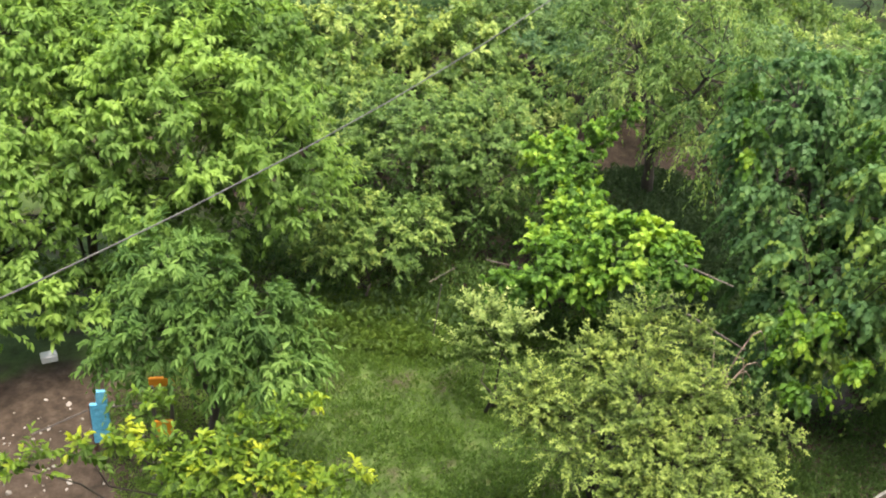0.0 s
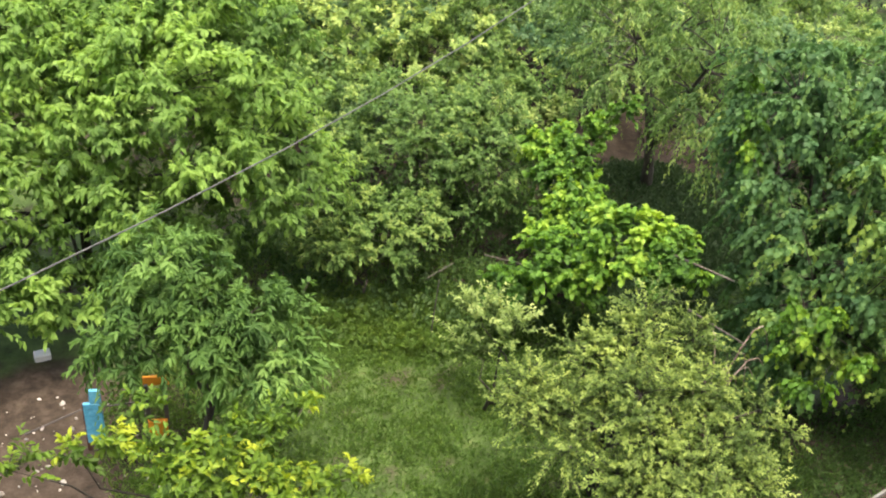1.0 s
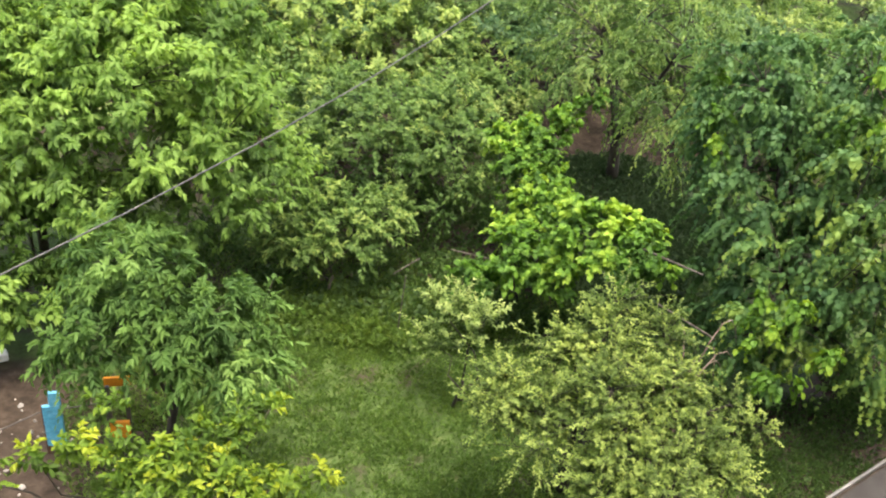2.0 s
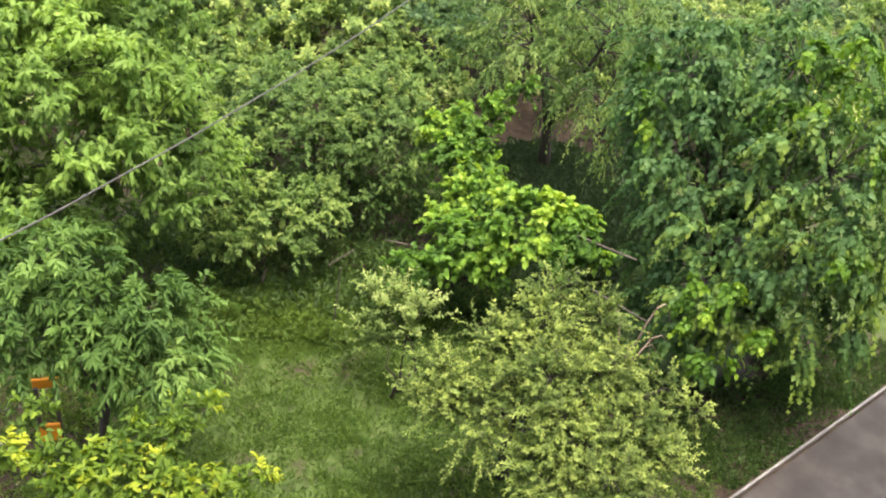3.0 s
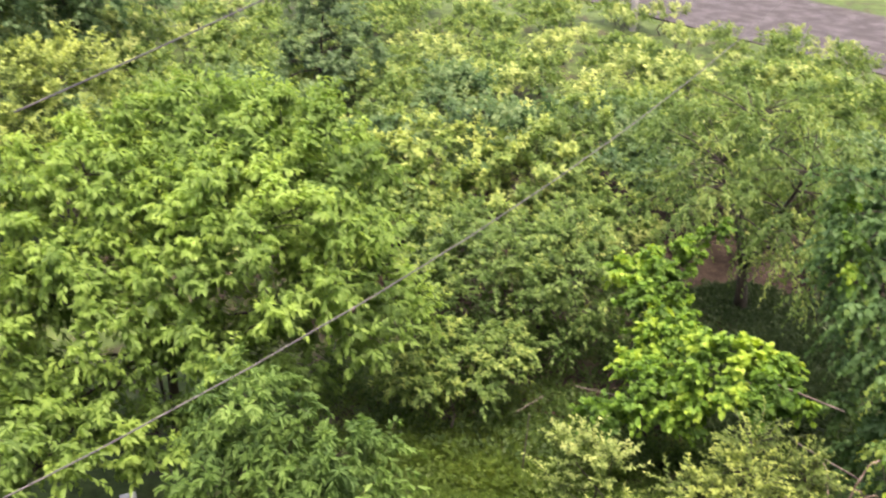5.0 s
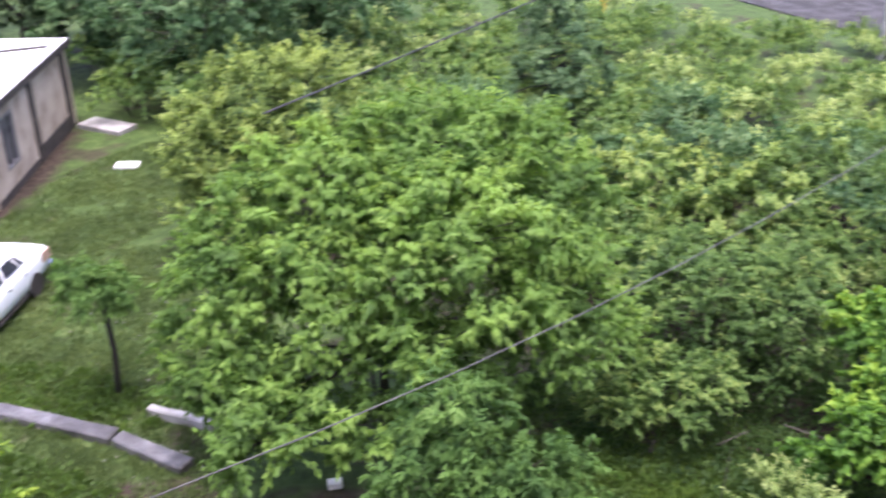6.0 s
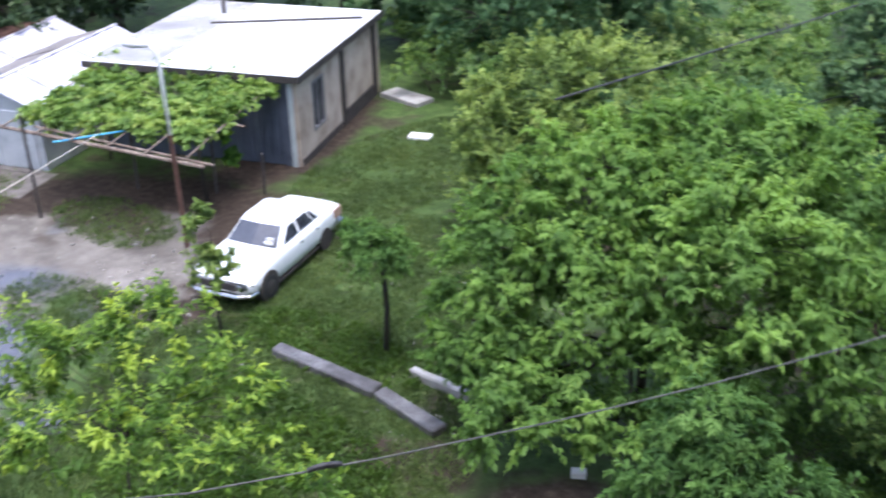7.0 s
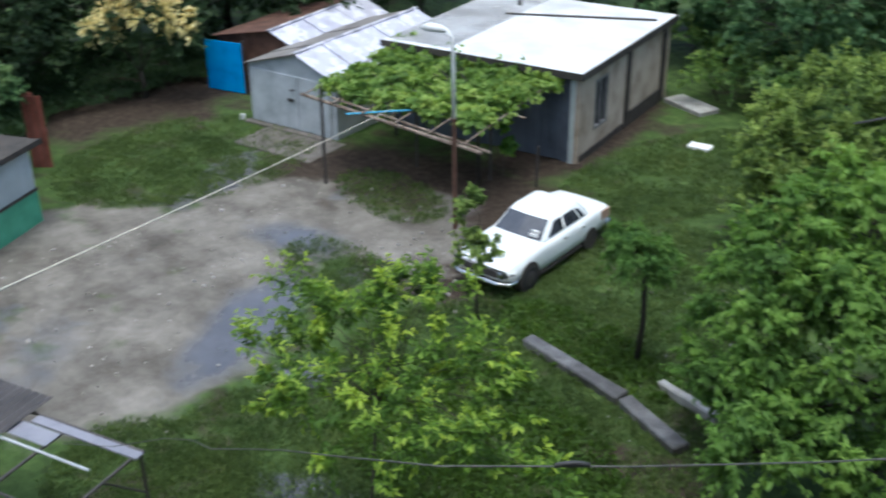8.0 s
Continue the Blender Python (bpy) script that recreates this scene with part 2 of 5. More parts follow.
def boughs(lobes, rng, bough, under, inner, cover, shoot):
    """Boughs spread over the outside of the crown's lobes, with some inside whose tone has shade painted in: centre,
    outward way, radius, tone.
    """
    L = np.array(lobes, float)
    cs, ds, rs, ts = [], [], [], []
    for i, (x, y, z, a, b, h) in enumerate(L):
        area = 4 * math.pi * (((a * b) ** 1.6 + (a * h) ** 1.6 + (b * h) ** 1.6) / 3) ** (1 / 1.6)
        n = max(2, round(cover * area / bough ** 2))
        skin = max(0.35, 1 - 0.55 * shoot / ((a + b + h) / 3))
        mood = rng.normal(0, 0.10)
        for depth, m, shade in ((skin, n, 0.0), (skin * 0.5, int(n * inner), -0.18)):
            for k in range(m):
                u = 1 - (1 - under) * (k + rng.random()) / m
                p = 2.39996 * k + i + rng.normal(0, 0.25)
                d = np.array([math.cos(p) * math.sqrt(max(0, 1 - u * u)), math.sin(p) * math.sqrt(max(0, 1 - u * u)), u])
                lump = 1 + 0.28 * noise.noise(Vector(d) * 1.9 + Vector((x, y, z + i)))
                c = np.array([x, y, z]) + d * np.array([a, b, h]) * depth * lump * rng.uniform(0.85, 1.08)
                near = np.sqrt((((c - L[:, :3]) / L[:, 3:]) ** 2).sum(1))
                near[i] = 9
                if c[2] < 0.1 or (shade == 0 and near.min() < 0.5):
                    continue
                cs.append(c), ds.append(d)
                rs.append(bough * rng.uniform(0.6, 1.25) * min(1.0, 1.3 * (a + b) / 2 / bough))
                # light painted into the tone: inner boughs darker, those facing up lighter
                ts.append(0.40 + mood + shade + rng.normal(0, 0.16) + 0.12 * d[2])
    return np.array(cs), np.array(ds), np.array(rs), np.array(ts)


def foliage(name, lobes, rng, bough=0.55, shoots=11, leaves=13, size=0.15, slim=0.45, droop=0.7, up=0.6, arch=0.35, reach=1.0, under=-0.35, inner=0.3, cover=0.2, simple=False, young=0.5):
    """A crown: boughs carry shoots that spread from them and arch over, shoots carry leaves turned round them, paler towards the tips."""
    cs, ds, rs, ts = boughs(lobes, rng, bough, under, inner, cover, bough * reach)
    nb = len(cs)
    o = rng.normal(0, 0.75, (nb, shoots, 3)) + ds[:, None] * 0.7 + np.array([0, 0, up])
    o = unit(o)
    r = rs[:, None, None]
    root = cs[:, None] + o * r * 0.12 + rng.normal(0, 0.16, (nb, shoots, 3)) * r
    length = r * reach * rng.uniform(0.55, 1.15, (nb, shoots, 1))
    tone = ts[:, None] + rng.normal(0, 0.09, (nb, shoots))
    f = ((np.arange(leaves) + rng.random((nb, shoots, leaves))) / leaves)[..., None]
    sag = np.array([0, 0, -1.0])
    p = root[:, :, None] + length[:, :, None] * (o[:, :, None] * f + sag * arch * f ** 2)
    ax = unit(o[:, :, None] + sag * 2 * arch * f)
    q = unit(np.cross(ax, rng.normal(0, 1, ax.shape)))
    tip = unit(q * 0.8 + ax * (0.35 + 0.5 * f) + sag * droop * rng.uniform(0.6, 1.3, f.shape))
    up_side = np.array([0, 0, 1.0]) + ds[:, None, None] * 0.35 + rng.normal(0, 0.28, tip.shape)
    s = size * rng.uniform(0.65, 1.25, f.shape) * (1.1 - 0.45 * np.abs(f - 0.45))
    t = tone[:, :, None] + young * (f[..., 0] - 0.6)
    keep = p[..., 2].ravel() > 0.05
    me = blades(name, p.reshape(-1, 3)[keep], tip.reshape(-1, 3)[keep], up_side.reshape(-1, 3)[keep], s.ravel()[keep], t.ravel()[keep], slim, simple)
    return me, cs, root, p[:, :, int(leaves * 0.7)]


def tree(name, base, lobes, mat, label, category="tree", seed=1, girth=0.12, fork=0.35, stems=1, group="", crown_label="", twigs=5, bark=None, **leafage):
    rng = np.random.default_rng(seed)
    t = thing(name, (base[0], base[1], 0), 0, label, category, group)
    lobes = [(x - base[0], y - base[1], z, a, b, h) for x, y, z, a, b, h in lobes]
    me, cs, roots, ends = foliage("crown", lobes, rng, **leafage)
    forkz = max(q[2] for q in lobes) * fork
    bm = bmesh.new()
    starts = []
    for s in range(stems):
        dx, dy = (rng.normal(0, 0.18, 2) if stems > 1 else (0, 0))
        mid = Vector((dx + rng.normal(0, 0.06), dy + rng.normal(0, 0.06), forkz * 0.5))
        end = Vector((dx * 1.6 + rng.normal(0, 0.1), dy * 1.6 + rng.normal(0, 0.1), forkz))
        g = girth / math.sqrt(stems)
        tube(bm, [(dx * 0.7, dy * 0.7, -0.1), mid, end], [g * 1.25, g, g * 0.85], 8)
        starts.append(end)
    limbs = []
    for i, (x, y, z, a, b, h) in enumerate(lobes):
        s0 = starts[i % stems]
        c = Vector((x, y, z + 0.25 * h))
        m1 = s0.lerp(c, 0.35) + Vector((rng.normal(0, 0.1), rng.normal(0, 0.1), 0.10 * (c - s0).length))
        m2 = s0.lerp(c, 0.7) + Vector((rng.normal(0, 0.12), rng.normal(0, 0.12), 0.06 * (c - s0).length))
        g = girth * (0.5 if stems == 1 else 0.36)
        tube(bm, [s0 - Vector((0, 0, 0.05)), m1, m2, c], [g, g * 0.7, g * 0.48, g * 0.25], 6)
        limbs += [(m1, g * 0.4), (m1.lerp(m2, 0.5), g * 0.34), (m2, g * 0.3), (c, g * 0.22)]
    for j, c in enumerate(cs):
        q = Vector(c)
        s1, g = min(limbs, key=lambda e: (e[0] - q).length)
        tube(bm, [s1, s1.lerp(q, 0.5) + Vector((0, 0, 0.07 * (q - s1).length)), q], [g, g * 0.7, g * 0.4], 4)
        for k in range(min(twigs, roots.shape[1])):
            tube(bm, [q, Vector(ends[j, k])], [g * 0.35, 0.004], 3)
    part("trunk", bm, bark or BARK, t, smooth=True)
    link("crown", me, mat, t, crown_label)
    return t


# ---- ground: one sheet, with yard gravel, bare soil and puddles as masks ----
def smooth(e0, e1, v):
    t = np.clip((v - e0) / (e1 - e0), 0, 1)
    return t * t * (3 - 2 * t)


def fbm(x, y, s, seed=0):
    return np.array([noise.fractal(Vector((a * s, b * s, seed)), 1.0, 2.0, 4) for a, b in zip(x, y)])


def blob(x, y, cx, cy, rx, ry, turn):
    c, s = math.cos(radians(turn)), math.sin(radians(turn))
    u, v = (x - cx) * c + (y - cy) * s, -(x - cx) * s + (y - cy) * c
    return np.sqrt((u / rx) ** 2 + (v / ry) ** 2)


def build_ground():
    xs = np.concatenate([[-3000, -900, -300, -120, -70], np.arange(-50, 22.01, 0.3), [30, 60, 150, 400, 1200, 3000]])
    ys = np.concatenate([[-3000, -900, -300, -100, -30, -12, -5], np.arange(0, 56.01, 0.3), [62, 75, 110, 200, 500, 1300, 3000]])
    gx, gy = np.meshgrid(xs, ys)
    x, y = gx.ravel(), gy.ravel()
    n1, n2, n3 = fbm(x, y, 0.35, 1), fbm(x, y, 1.3, 5), fbm(x, y, 0.12, 9)
    near = smooth(80, 50, np.hypot(x + 12, y - 20))
    w = 0.22 * n1 + 0.15 * n2
    yard = np.minimum.reduce([blob(x, y, -22.0, 7.2, 5.2, 3.7, -15), blob(x, y, -23.5, 12.6, 6.0, 3.4, 40), blob(x, y, -21.5, 12.6, 3.8, 1.5, 10),
                              blob(x, y, -27.5, 5.0, 6.5, 3.0, 20)])
    gravel = smooth(1.12, 0.82, yard + w)
    grassy = np.maximum(smooth(1.1, 0.5, blob(x, y, -23.0, 16.0, 1.9, 0.9, 15) + 1.8 * w), smooth(1.1, 0.5, blob(x, y, -19.7, 12.7, 1.7, 0.9, 20) + 2 * w))
    grassy = np.maximum(grassy, smooth(1.0, 0.6, blob(x, y, -29.0, 12.6, 1.6, 2.6, 30) + w))
    gravel = gravel * (1 - 0.85 * grassy) * (1 - 0.55 * smooth(0.12, 0.45, n1 - 0.4 * n2))
    soil = np.maximum.reduce([smooth(1.1, 0.7, blob(x, y, -6.0, 11.5, 2.6, 2.8, 0) + w), smooth(1.1, 0.7, blob(x, y, -9.8, 12.4, 1.7, 0.8, 15) + w),
                              smooth(1.15, 0.7, blob(x, y, 0.0, 17.6, 4.5, 2.1, 10) + w), smooth(1.1, 0.7, blob(x, y, -23.0, 24.0, 2.1, 5.5, 15) + w),
                              # verge blob (7.6, 13.4): soil colour spread wider to paint the vine tree's shade
                              smooth(1.1, 0.7, blob(x, y, 7.6, 13.4, 4.2, 1.5, 37) + w), smooth(1.1, 0.7, blob(x, y, -38, 14, 6, 9, 0) + w),
                              smooth(1.15, 0.7, blob(x, y, -22.6, 16.9, 6.6, 3.3, 18) + w), smooth(1.15, 0.7, blob(x, y, -18.8, 13.9, 2.0, 1.6, 18) + w), smooth(1.1, 0.8, blob(x, y, -2.0, 26, 12, 7, 0) + w)])
    soil = np.maximum(soil, 0.75 * smooth(0.08, 0.5, n2 + 0.5 * n1) * near)
    wet = np.maximum.reduce([smooth(1.7, 0.3, blob(x, y, -19.3, 9.3, 0.9, 2.6, 31) + 1.2 * w), 0.8 * smooth(1.6, 0.3, blob(x, y, -22.2, 12.6, 1.6, 0.9, 20) + w), 0.45 * smooth(1.2, 0.5, blob(x, y, -20.9, 4.9, 1.0, 2.4, 50) + 0.9 * w),
                             smooth(1.05, 0.85, blob(x, y, -13.3, 6.9, 1.0, 0.8, 40) + 0.9 * w), smooth(1.05, 0.85, blob(x, y, -16.3, 9.5, 1.2, 0.5, 40) + 0.9 * w),
                             smooth(1.05, 0.85, blob(x, y, -27.6, 13.2, 0.8, 1.8, 40) + 0.9 * w), smooth(0.32, 0.6, n1 + 0.3 * n2) * smooth(1.0, 0.7, yard) * 0.6])
    z = near * (0.03 * n1 + 0.02 * n2) * (1 - 0.8 * wet) - 0.05 * wet
    me = bpy.data.meshes.new("ground")
    ny, nx = gx.shape
    i = (np.arange(ny - 1)[:, None] * nx + np.arange(nx - 1)[None]).ravel()
    me.from_pydata(np.stack([x, y, z], 1).tolist(), [], np.stack([i, i + 1, i + nx + 1, i + nx], 1).tolist())
    for nm, v in (("gravel", gravel), ("soil", soil), ("wet", wet)):
        a = me.attributes.new(nm, "FLOAT", "POINT")
        a.data.foreach_set("value", v.astype(np.float32))
    me.polygons.foreach_set("use_smooth", [True] * len(me.polygons))
    m = bpy.data.materials.new("yard_ground")
    m.use_nodes = True
    n, l = m.node_tree.nodes, m.node_tree.links
    b = n["Principled BSDF"]
    co = n.new("ShaderNodeTexCoord")

    def noise_ramp(scale, cols, detail=6, lo=0.35, hi=0.68):
        t, r = n.new("ShaderNodeTexNoise"), n.new("ShaderNodeValToRGB")
        t.inputs["Scale"].default_value, t.inputs["Detail"].default_value, t.inputs["Roughness"].default_value = scale, detail, 0.7
        l.new(co.outputs["Object"], t.inputs["Vector"])
        while len(r.color_ramp.elements) < len(cols):
            r.color_ramp.elements.new(0.5)
        for k, (e, c) in enumerate(zip(r.color_ramp.elements, cols)):
            e.position, e.color = lo + (hi - lo) * k / (len(cols) - 1), (*c, 1)
        l.new(t.outputs[0], r.inputs[0])
        return t, r

    def mix(fac, a, c):
        x = n.new("ShaderNodeMix")
        x.data_type = "RGBA"
        l.new(fac, x.inputs[0]), l.new(a, x.inputs[6]), l.new(c, x.inputs[7])
        return x.outputs[2]

    def mask(name, lo, hi, rag=0.7):
        a, t, s, r = n.new("ShaderNodeAttribute"), n.new("ShaderNodeTexNoise"), n.new("ShaderNodeMath"), n.new("ShaderNodeMapRange")
        a.attribute_name = name
        t.inputs["Scale"].default_value, t.inputs["Detail"].default_value, t.inputs["Roughness"].default_value = 1.7, 8, 0.72
        l.new(co.outputs["Object"], t.inputs["Vector"])
        s.operation = "MULTIPLY_ADD"
        l.new(t.outputs[0], s.inputs[0])
        s.inputs[1].default_value = rag
        l.new(a.outputs["Fac"], s.inputs[2])
        r.inputs[1].default_value, r.inputs[2].default_value = lo + 0.43 * rag, hi + 0.57 * rag
        l.new(s.outputs[0], r.inputs[0])
        return r.outputs[0]

    _, grass = noise_ramp(2.2, [(0.025, 0.037, 0.011), (0.043, 0.073, 0.018), (0.062, 0.10, 0.026), (0.095, 0.115, 0.04)], 12)
    _, earth = noise_ramp(4.0, [(0.02, 0.015, 0.011), (0.043, 0.032, 0.023), (0.078, 0.06, 0.045)], 10)
    ft, grav = noise_ramp(0.6, [(0.06, 0.053, 0.045), (0.115, 0.104, 0.088), (0.18, 0.165, 0.142), (0.25, 0.232, 0.203)], 13, 0.3, 0.7)
    gt, _ = noise_ramp(22.0, [(0, 0, 0), (1, 1, 1)], 4)
    _, mud = noise_ramp(1.5, [(0.075, 0.075, 0.082), (0.115, 0.115, 0.125)])
    c = mix(mask("soil", 0.3, 0.85), grass.outputs[0], earth.outputs[0])
    c = mix(mask("gravel", 0.3, 0.75), c, grav.outputs[0])
    wetm = mask("wet", 0.3, 0.75, 1.1)
    c = mix(wetm, c, mud.outputs[0])
    l.new(c, b.inputs["Base Color"])
    ro = n.new("ShaderNodeMapRange")
    ro.inputs[3].default_value, ro.inputs[4].default_value = 0.7, 0.1
    l.new(wetm, ro.inputs[0])
    l.new(ro.outputs[0], b.inputs["Roughness"])
    sp = n.new("ShaderNodeMapRange")
    sp.inputs[3].default_value, sp.inputs[4].default_value = 0.12, 0.6
    l.new(wetm, sp.inputs[0])
    l.new(sp.outputs[0], b.inputs["Specular IOR Level"])
    bp, st = n.new("ShaderNodeBump"), n.new("ShaderNodeMapRange")
    st.inputs[3].default_value, st.inputs[4].default_value = 0.55, 0.02
    l.new(wetm, st.inputs[0])
    l.new(st.outputs[0], bp.inputs["Strength"])
    bp.inputs["Distance"].default_value = 0.03
    l.new(gt.outputs[0], bp.inputs["Height"])
    l.new(bp.outputs[0], b.inputs["Normal"])
    me.materials.append(m)
    tagged(new("ground", me), "wet yard ground of grass, bare soil, gravel and puddles", "ground", kind="structure")


build_ground()

# ---- road with its white edge ----
def strip(name, a, b, left, right, lo, hi, mat, label, category):
    """A long slab beside the line a-b, from left to right of it."""
    d = Vector((b[0] - a[0], b[1] - a[1]))
    t = thing(name, (*a, 0), math.degrees(math.atan2(d.y, d.x)), label, category, kind="structure")
    part("surface", boxes(((0, -right, lo), (d.length, -left, hi)), bevel=0.01), mat, t)


strip("road", (-19.88, -8.5), (31.0, 30.2), 0.02, 5.1, -0.1, 0.06, ASPHALT, "wet grey asphalt lane beside the garden", "road")
strip("kerb", (-19.88, -8.5), (31.0, 30.2), -0.08, -0.03, -0.1, 0.10, KERB, "low pale kerb along the lane", "kerb")
strip("far_road", (-8.0, 57.3), (34.0, 22.4), -8.0, 0.0, -0.1, 0.06, ASPHALT, "grey wet road far behind the shrubs", "road")

# ---- front wall of the block of flats along the lane: unseen, added to keep sky light off the near garden ----
block = thing("wall_south", (0.31, -0.41, 0), 37.26, "plain plastered front wall of an unseen block of flats", "wall", kind="structure")
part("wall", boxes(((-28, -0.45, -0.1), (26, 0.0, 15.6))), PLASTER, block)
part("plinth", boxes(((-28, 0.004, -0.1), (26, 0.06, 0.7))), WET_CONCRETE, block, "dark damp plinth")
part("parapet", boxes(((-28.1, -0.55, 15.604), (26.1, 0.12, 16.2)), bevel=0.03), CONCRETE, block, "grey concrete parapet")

# ---- trees and shrubs ----
tree("maple_tree", (-6.6, 15.6), [(-8.1, 16.6, 4.65, 1.75, 1.6, 1.3), (-6.07, 17.61, 5.1, 2.16, 1.77, 1.37), (-4.02, 17.49, 4.37, 1.38, 1.55, 1.72), (-8.96, 15.15, 3.08, 1.62, 1.87, 2.12), (-3.64, 16.24, 2.57, 1.78, 1.68, 1.57), (-8.86, 14.03, 1.65, 1.18, 1.34, 1.49), (-5.1, 16.03, 3.73, 2.39, 2.27, 2.16), (-5.54, 18.84, 5.28, 0.9, 0.78, 0.65), (-4.03, 18.71, 5.5, 0.55, 0.53, 0.51), (-7.81, 13.68, 1.71, 1.23, 1.23, 1.05), (-5.25, 15.07, 2.28, 1.24, 1.24, 1.06), (-7.86, 14.98, 3.33, 1.56, 1.56, 1.32), (-5.74, 16.24, 4.21, 1.51, 1.51, 1.28), (-7.26, 16.43, 4.06, 1.38, 1.38, 1.17), (-7.83, 12.86, 1.33, 0.90, 0.90, 0.77), (-6.28, 13.97, 1.30, 0.96, 0.96, 0.81), (-6.52, 14.90, 2.80, 0.86, 0.86, 0.73), (-6.92, 14.20, 2.38, 0.55, 0.55, 0.47)], LEAF_MAPLE,
     "large spreading maple with drooping bright green leaves",
     seed=3, girth=0.1, bough=0.55, shoots=15, leaves=16, size=0.155, slim=0.45, droop=0.9, up=0.85, arch=0.3, inner=0.45, simple=True, cover=0.21, reach=1.1, young=0.38)
tree("ash_tree", (-3.4, 11.8), [(-3.91, 12.0, 3.54, 0.94, 0.84, 0.74), (-3.9, 11.48, 2.8, 1.11, 0.95, 0.79), (-2.81, 11.79, 2.79, 1.02, 0.96, 0.89), (-2.47, 11.35, 2.44, 0.93, 0.76, 0.58)], LEAF_PINNATE, "young tree with long drooping feathered green leaves",
     seed=4, girth=0.08, bough=0.42, shoots=11, leaves=17, size=0.135, slim=0.36, droop=0.6, up=0.5, arch=0.55, reach=1.2, young=0.35, cover=0.24, inner=0.35)
tree("lime_shrub", (-2.6, 8.8), [(-1.81, 9.17, 3.49, 0.26, 0.26, 0.23), (-1.52, 9.32, 3.70, 0.14, 0.14, 0.12), (-2.25, 8.96, 3.54, 0.29, 0.29, 0.25), (-2.53, 8.65, 3.44, 0.38, 0.38, 0.32), (-3.02, 8.51, 3.59, 0.30, 0.30, 0.25), (-1.99, 8.65, 3.26, 0.39, 0.39, 0.34), (-1.32, 8.76, 3.05, 0.29, 0.29, 0.25), (-0.91, 8.79, 3.09, 0.17, 0.17, 0.14), (-3.32, 8.92, 3.84, 0.18, 0.18, 0.15), (-3.95, 8.32, 3.68, 0.13, 0.13, 0.11), (-3.59, 8.47, 3.72, 0.16, 0.16, 0.13), (-4.62, 8.07, 3.49, 0.27, 0.27, 0.23), (-2.66, 8.21, 3.32, 0.51, 0.51, 0.44), (-1.80, 8.38, 3.04, 0.51, 0.51, 0.44)],
     LEAF_LIME, "airy young tree with bright yellow-green leaves",
     seed=5, girth=0.05, bough=0.26, shoots=6, leaves=11, size=0.105, slim=0.5, droop=0.35, up=0.5, arch=0.3, reach=1.5, inner=0.1, cover=0.24)
tree("apple_tree", (2.75, 11.9), [(2.86, 11.67, 3.40, 0.61, 0.61, 0.52), (2.90, 11.92, 3.78, 0.28, 0.28, 0.23), (3.58, 11.55, 3.58, 0.44, 0.44, 0.37), (2.28, 11.50, 3.15, 0.61, 0.61, 0.52), (1.45, 11.37, 2.61, 0.51, 0.51, 0.43), (1.15, 11.18, 2.33, 0.35, 0.35, 0.29), (2.00, 10.94, 2.69, 0.60, 0.60, 0.51), (2.81, 10.64, 3.13, 0.81, 0.81, 0.69), (3.63, 10.85, 3.26, 0.62, 0.62, 0.53), (3.89, 10.18, 2.98, 0.61, 0.61, 0.51), (3.20, 9.83, 2.82, 0.71, 0.71, 0.60), (4.16, 9.69, 2.78, 0.44, 0.44, 0.38), (1.60, 10.84, 2.36, 0.37, 0.37, 0.31), (2.76, 9.58, 2.44, 0.52, 0.52, 0.44), (3.51, 9.35, 2.64, 0.80, 0.80, 0.68), (4.53, 10.90, 2.96, 0.21, 0.21, 0.17), (4.88, 10.68, 2.82, 0.16, 0.16, 0.13), (1.96, 10.32, 2.48, 0.36, 0.36, 0.30), (2.55, 9.85, 2.50, 0.42, 0.42, 0.35), (2.93, 10.10, 3.04, 0.45, 0.45, 0.38), (1.57, 11.02, 2.62, 0.40, 0.40, 0.34)], LEAF_OLIVE, "rounded fruit tree with small olive-green leaves on the lawn",
     seed=6, girth=0.09, bough=0.3, shoots=7, leaves=26, size=0.056, slim=0.55, droop=0.2, up=0.75, arch=0.3, reach=1.9, under=-0.9, simple=True, cover=0.27, inner=0.5, young=0.8)
tree("plum_bush", (0.9, 13.8), [(0.7, 14.0, 1.7, 0.62, 0.6, 0.6), (1.3, 13.6, 1.8, 0.42, 0.45, 0.55), (0.5, 13.85, 1.1, 0.35, 0.33, 0.3)], LEAF_WILD_PALE,
     "small loose bush with pale green leaves", "bush",
     seed=7, girth=0.05, stems=3, bough=0.26, shoots=7, leaves=14, size=0.075, slim=0.55, droop=0.2, up=1.1, arch=0.05, reach=2.0, cover=0.13)
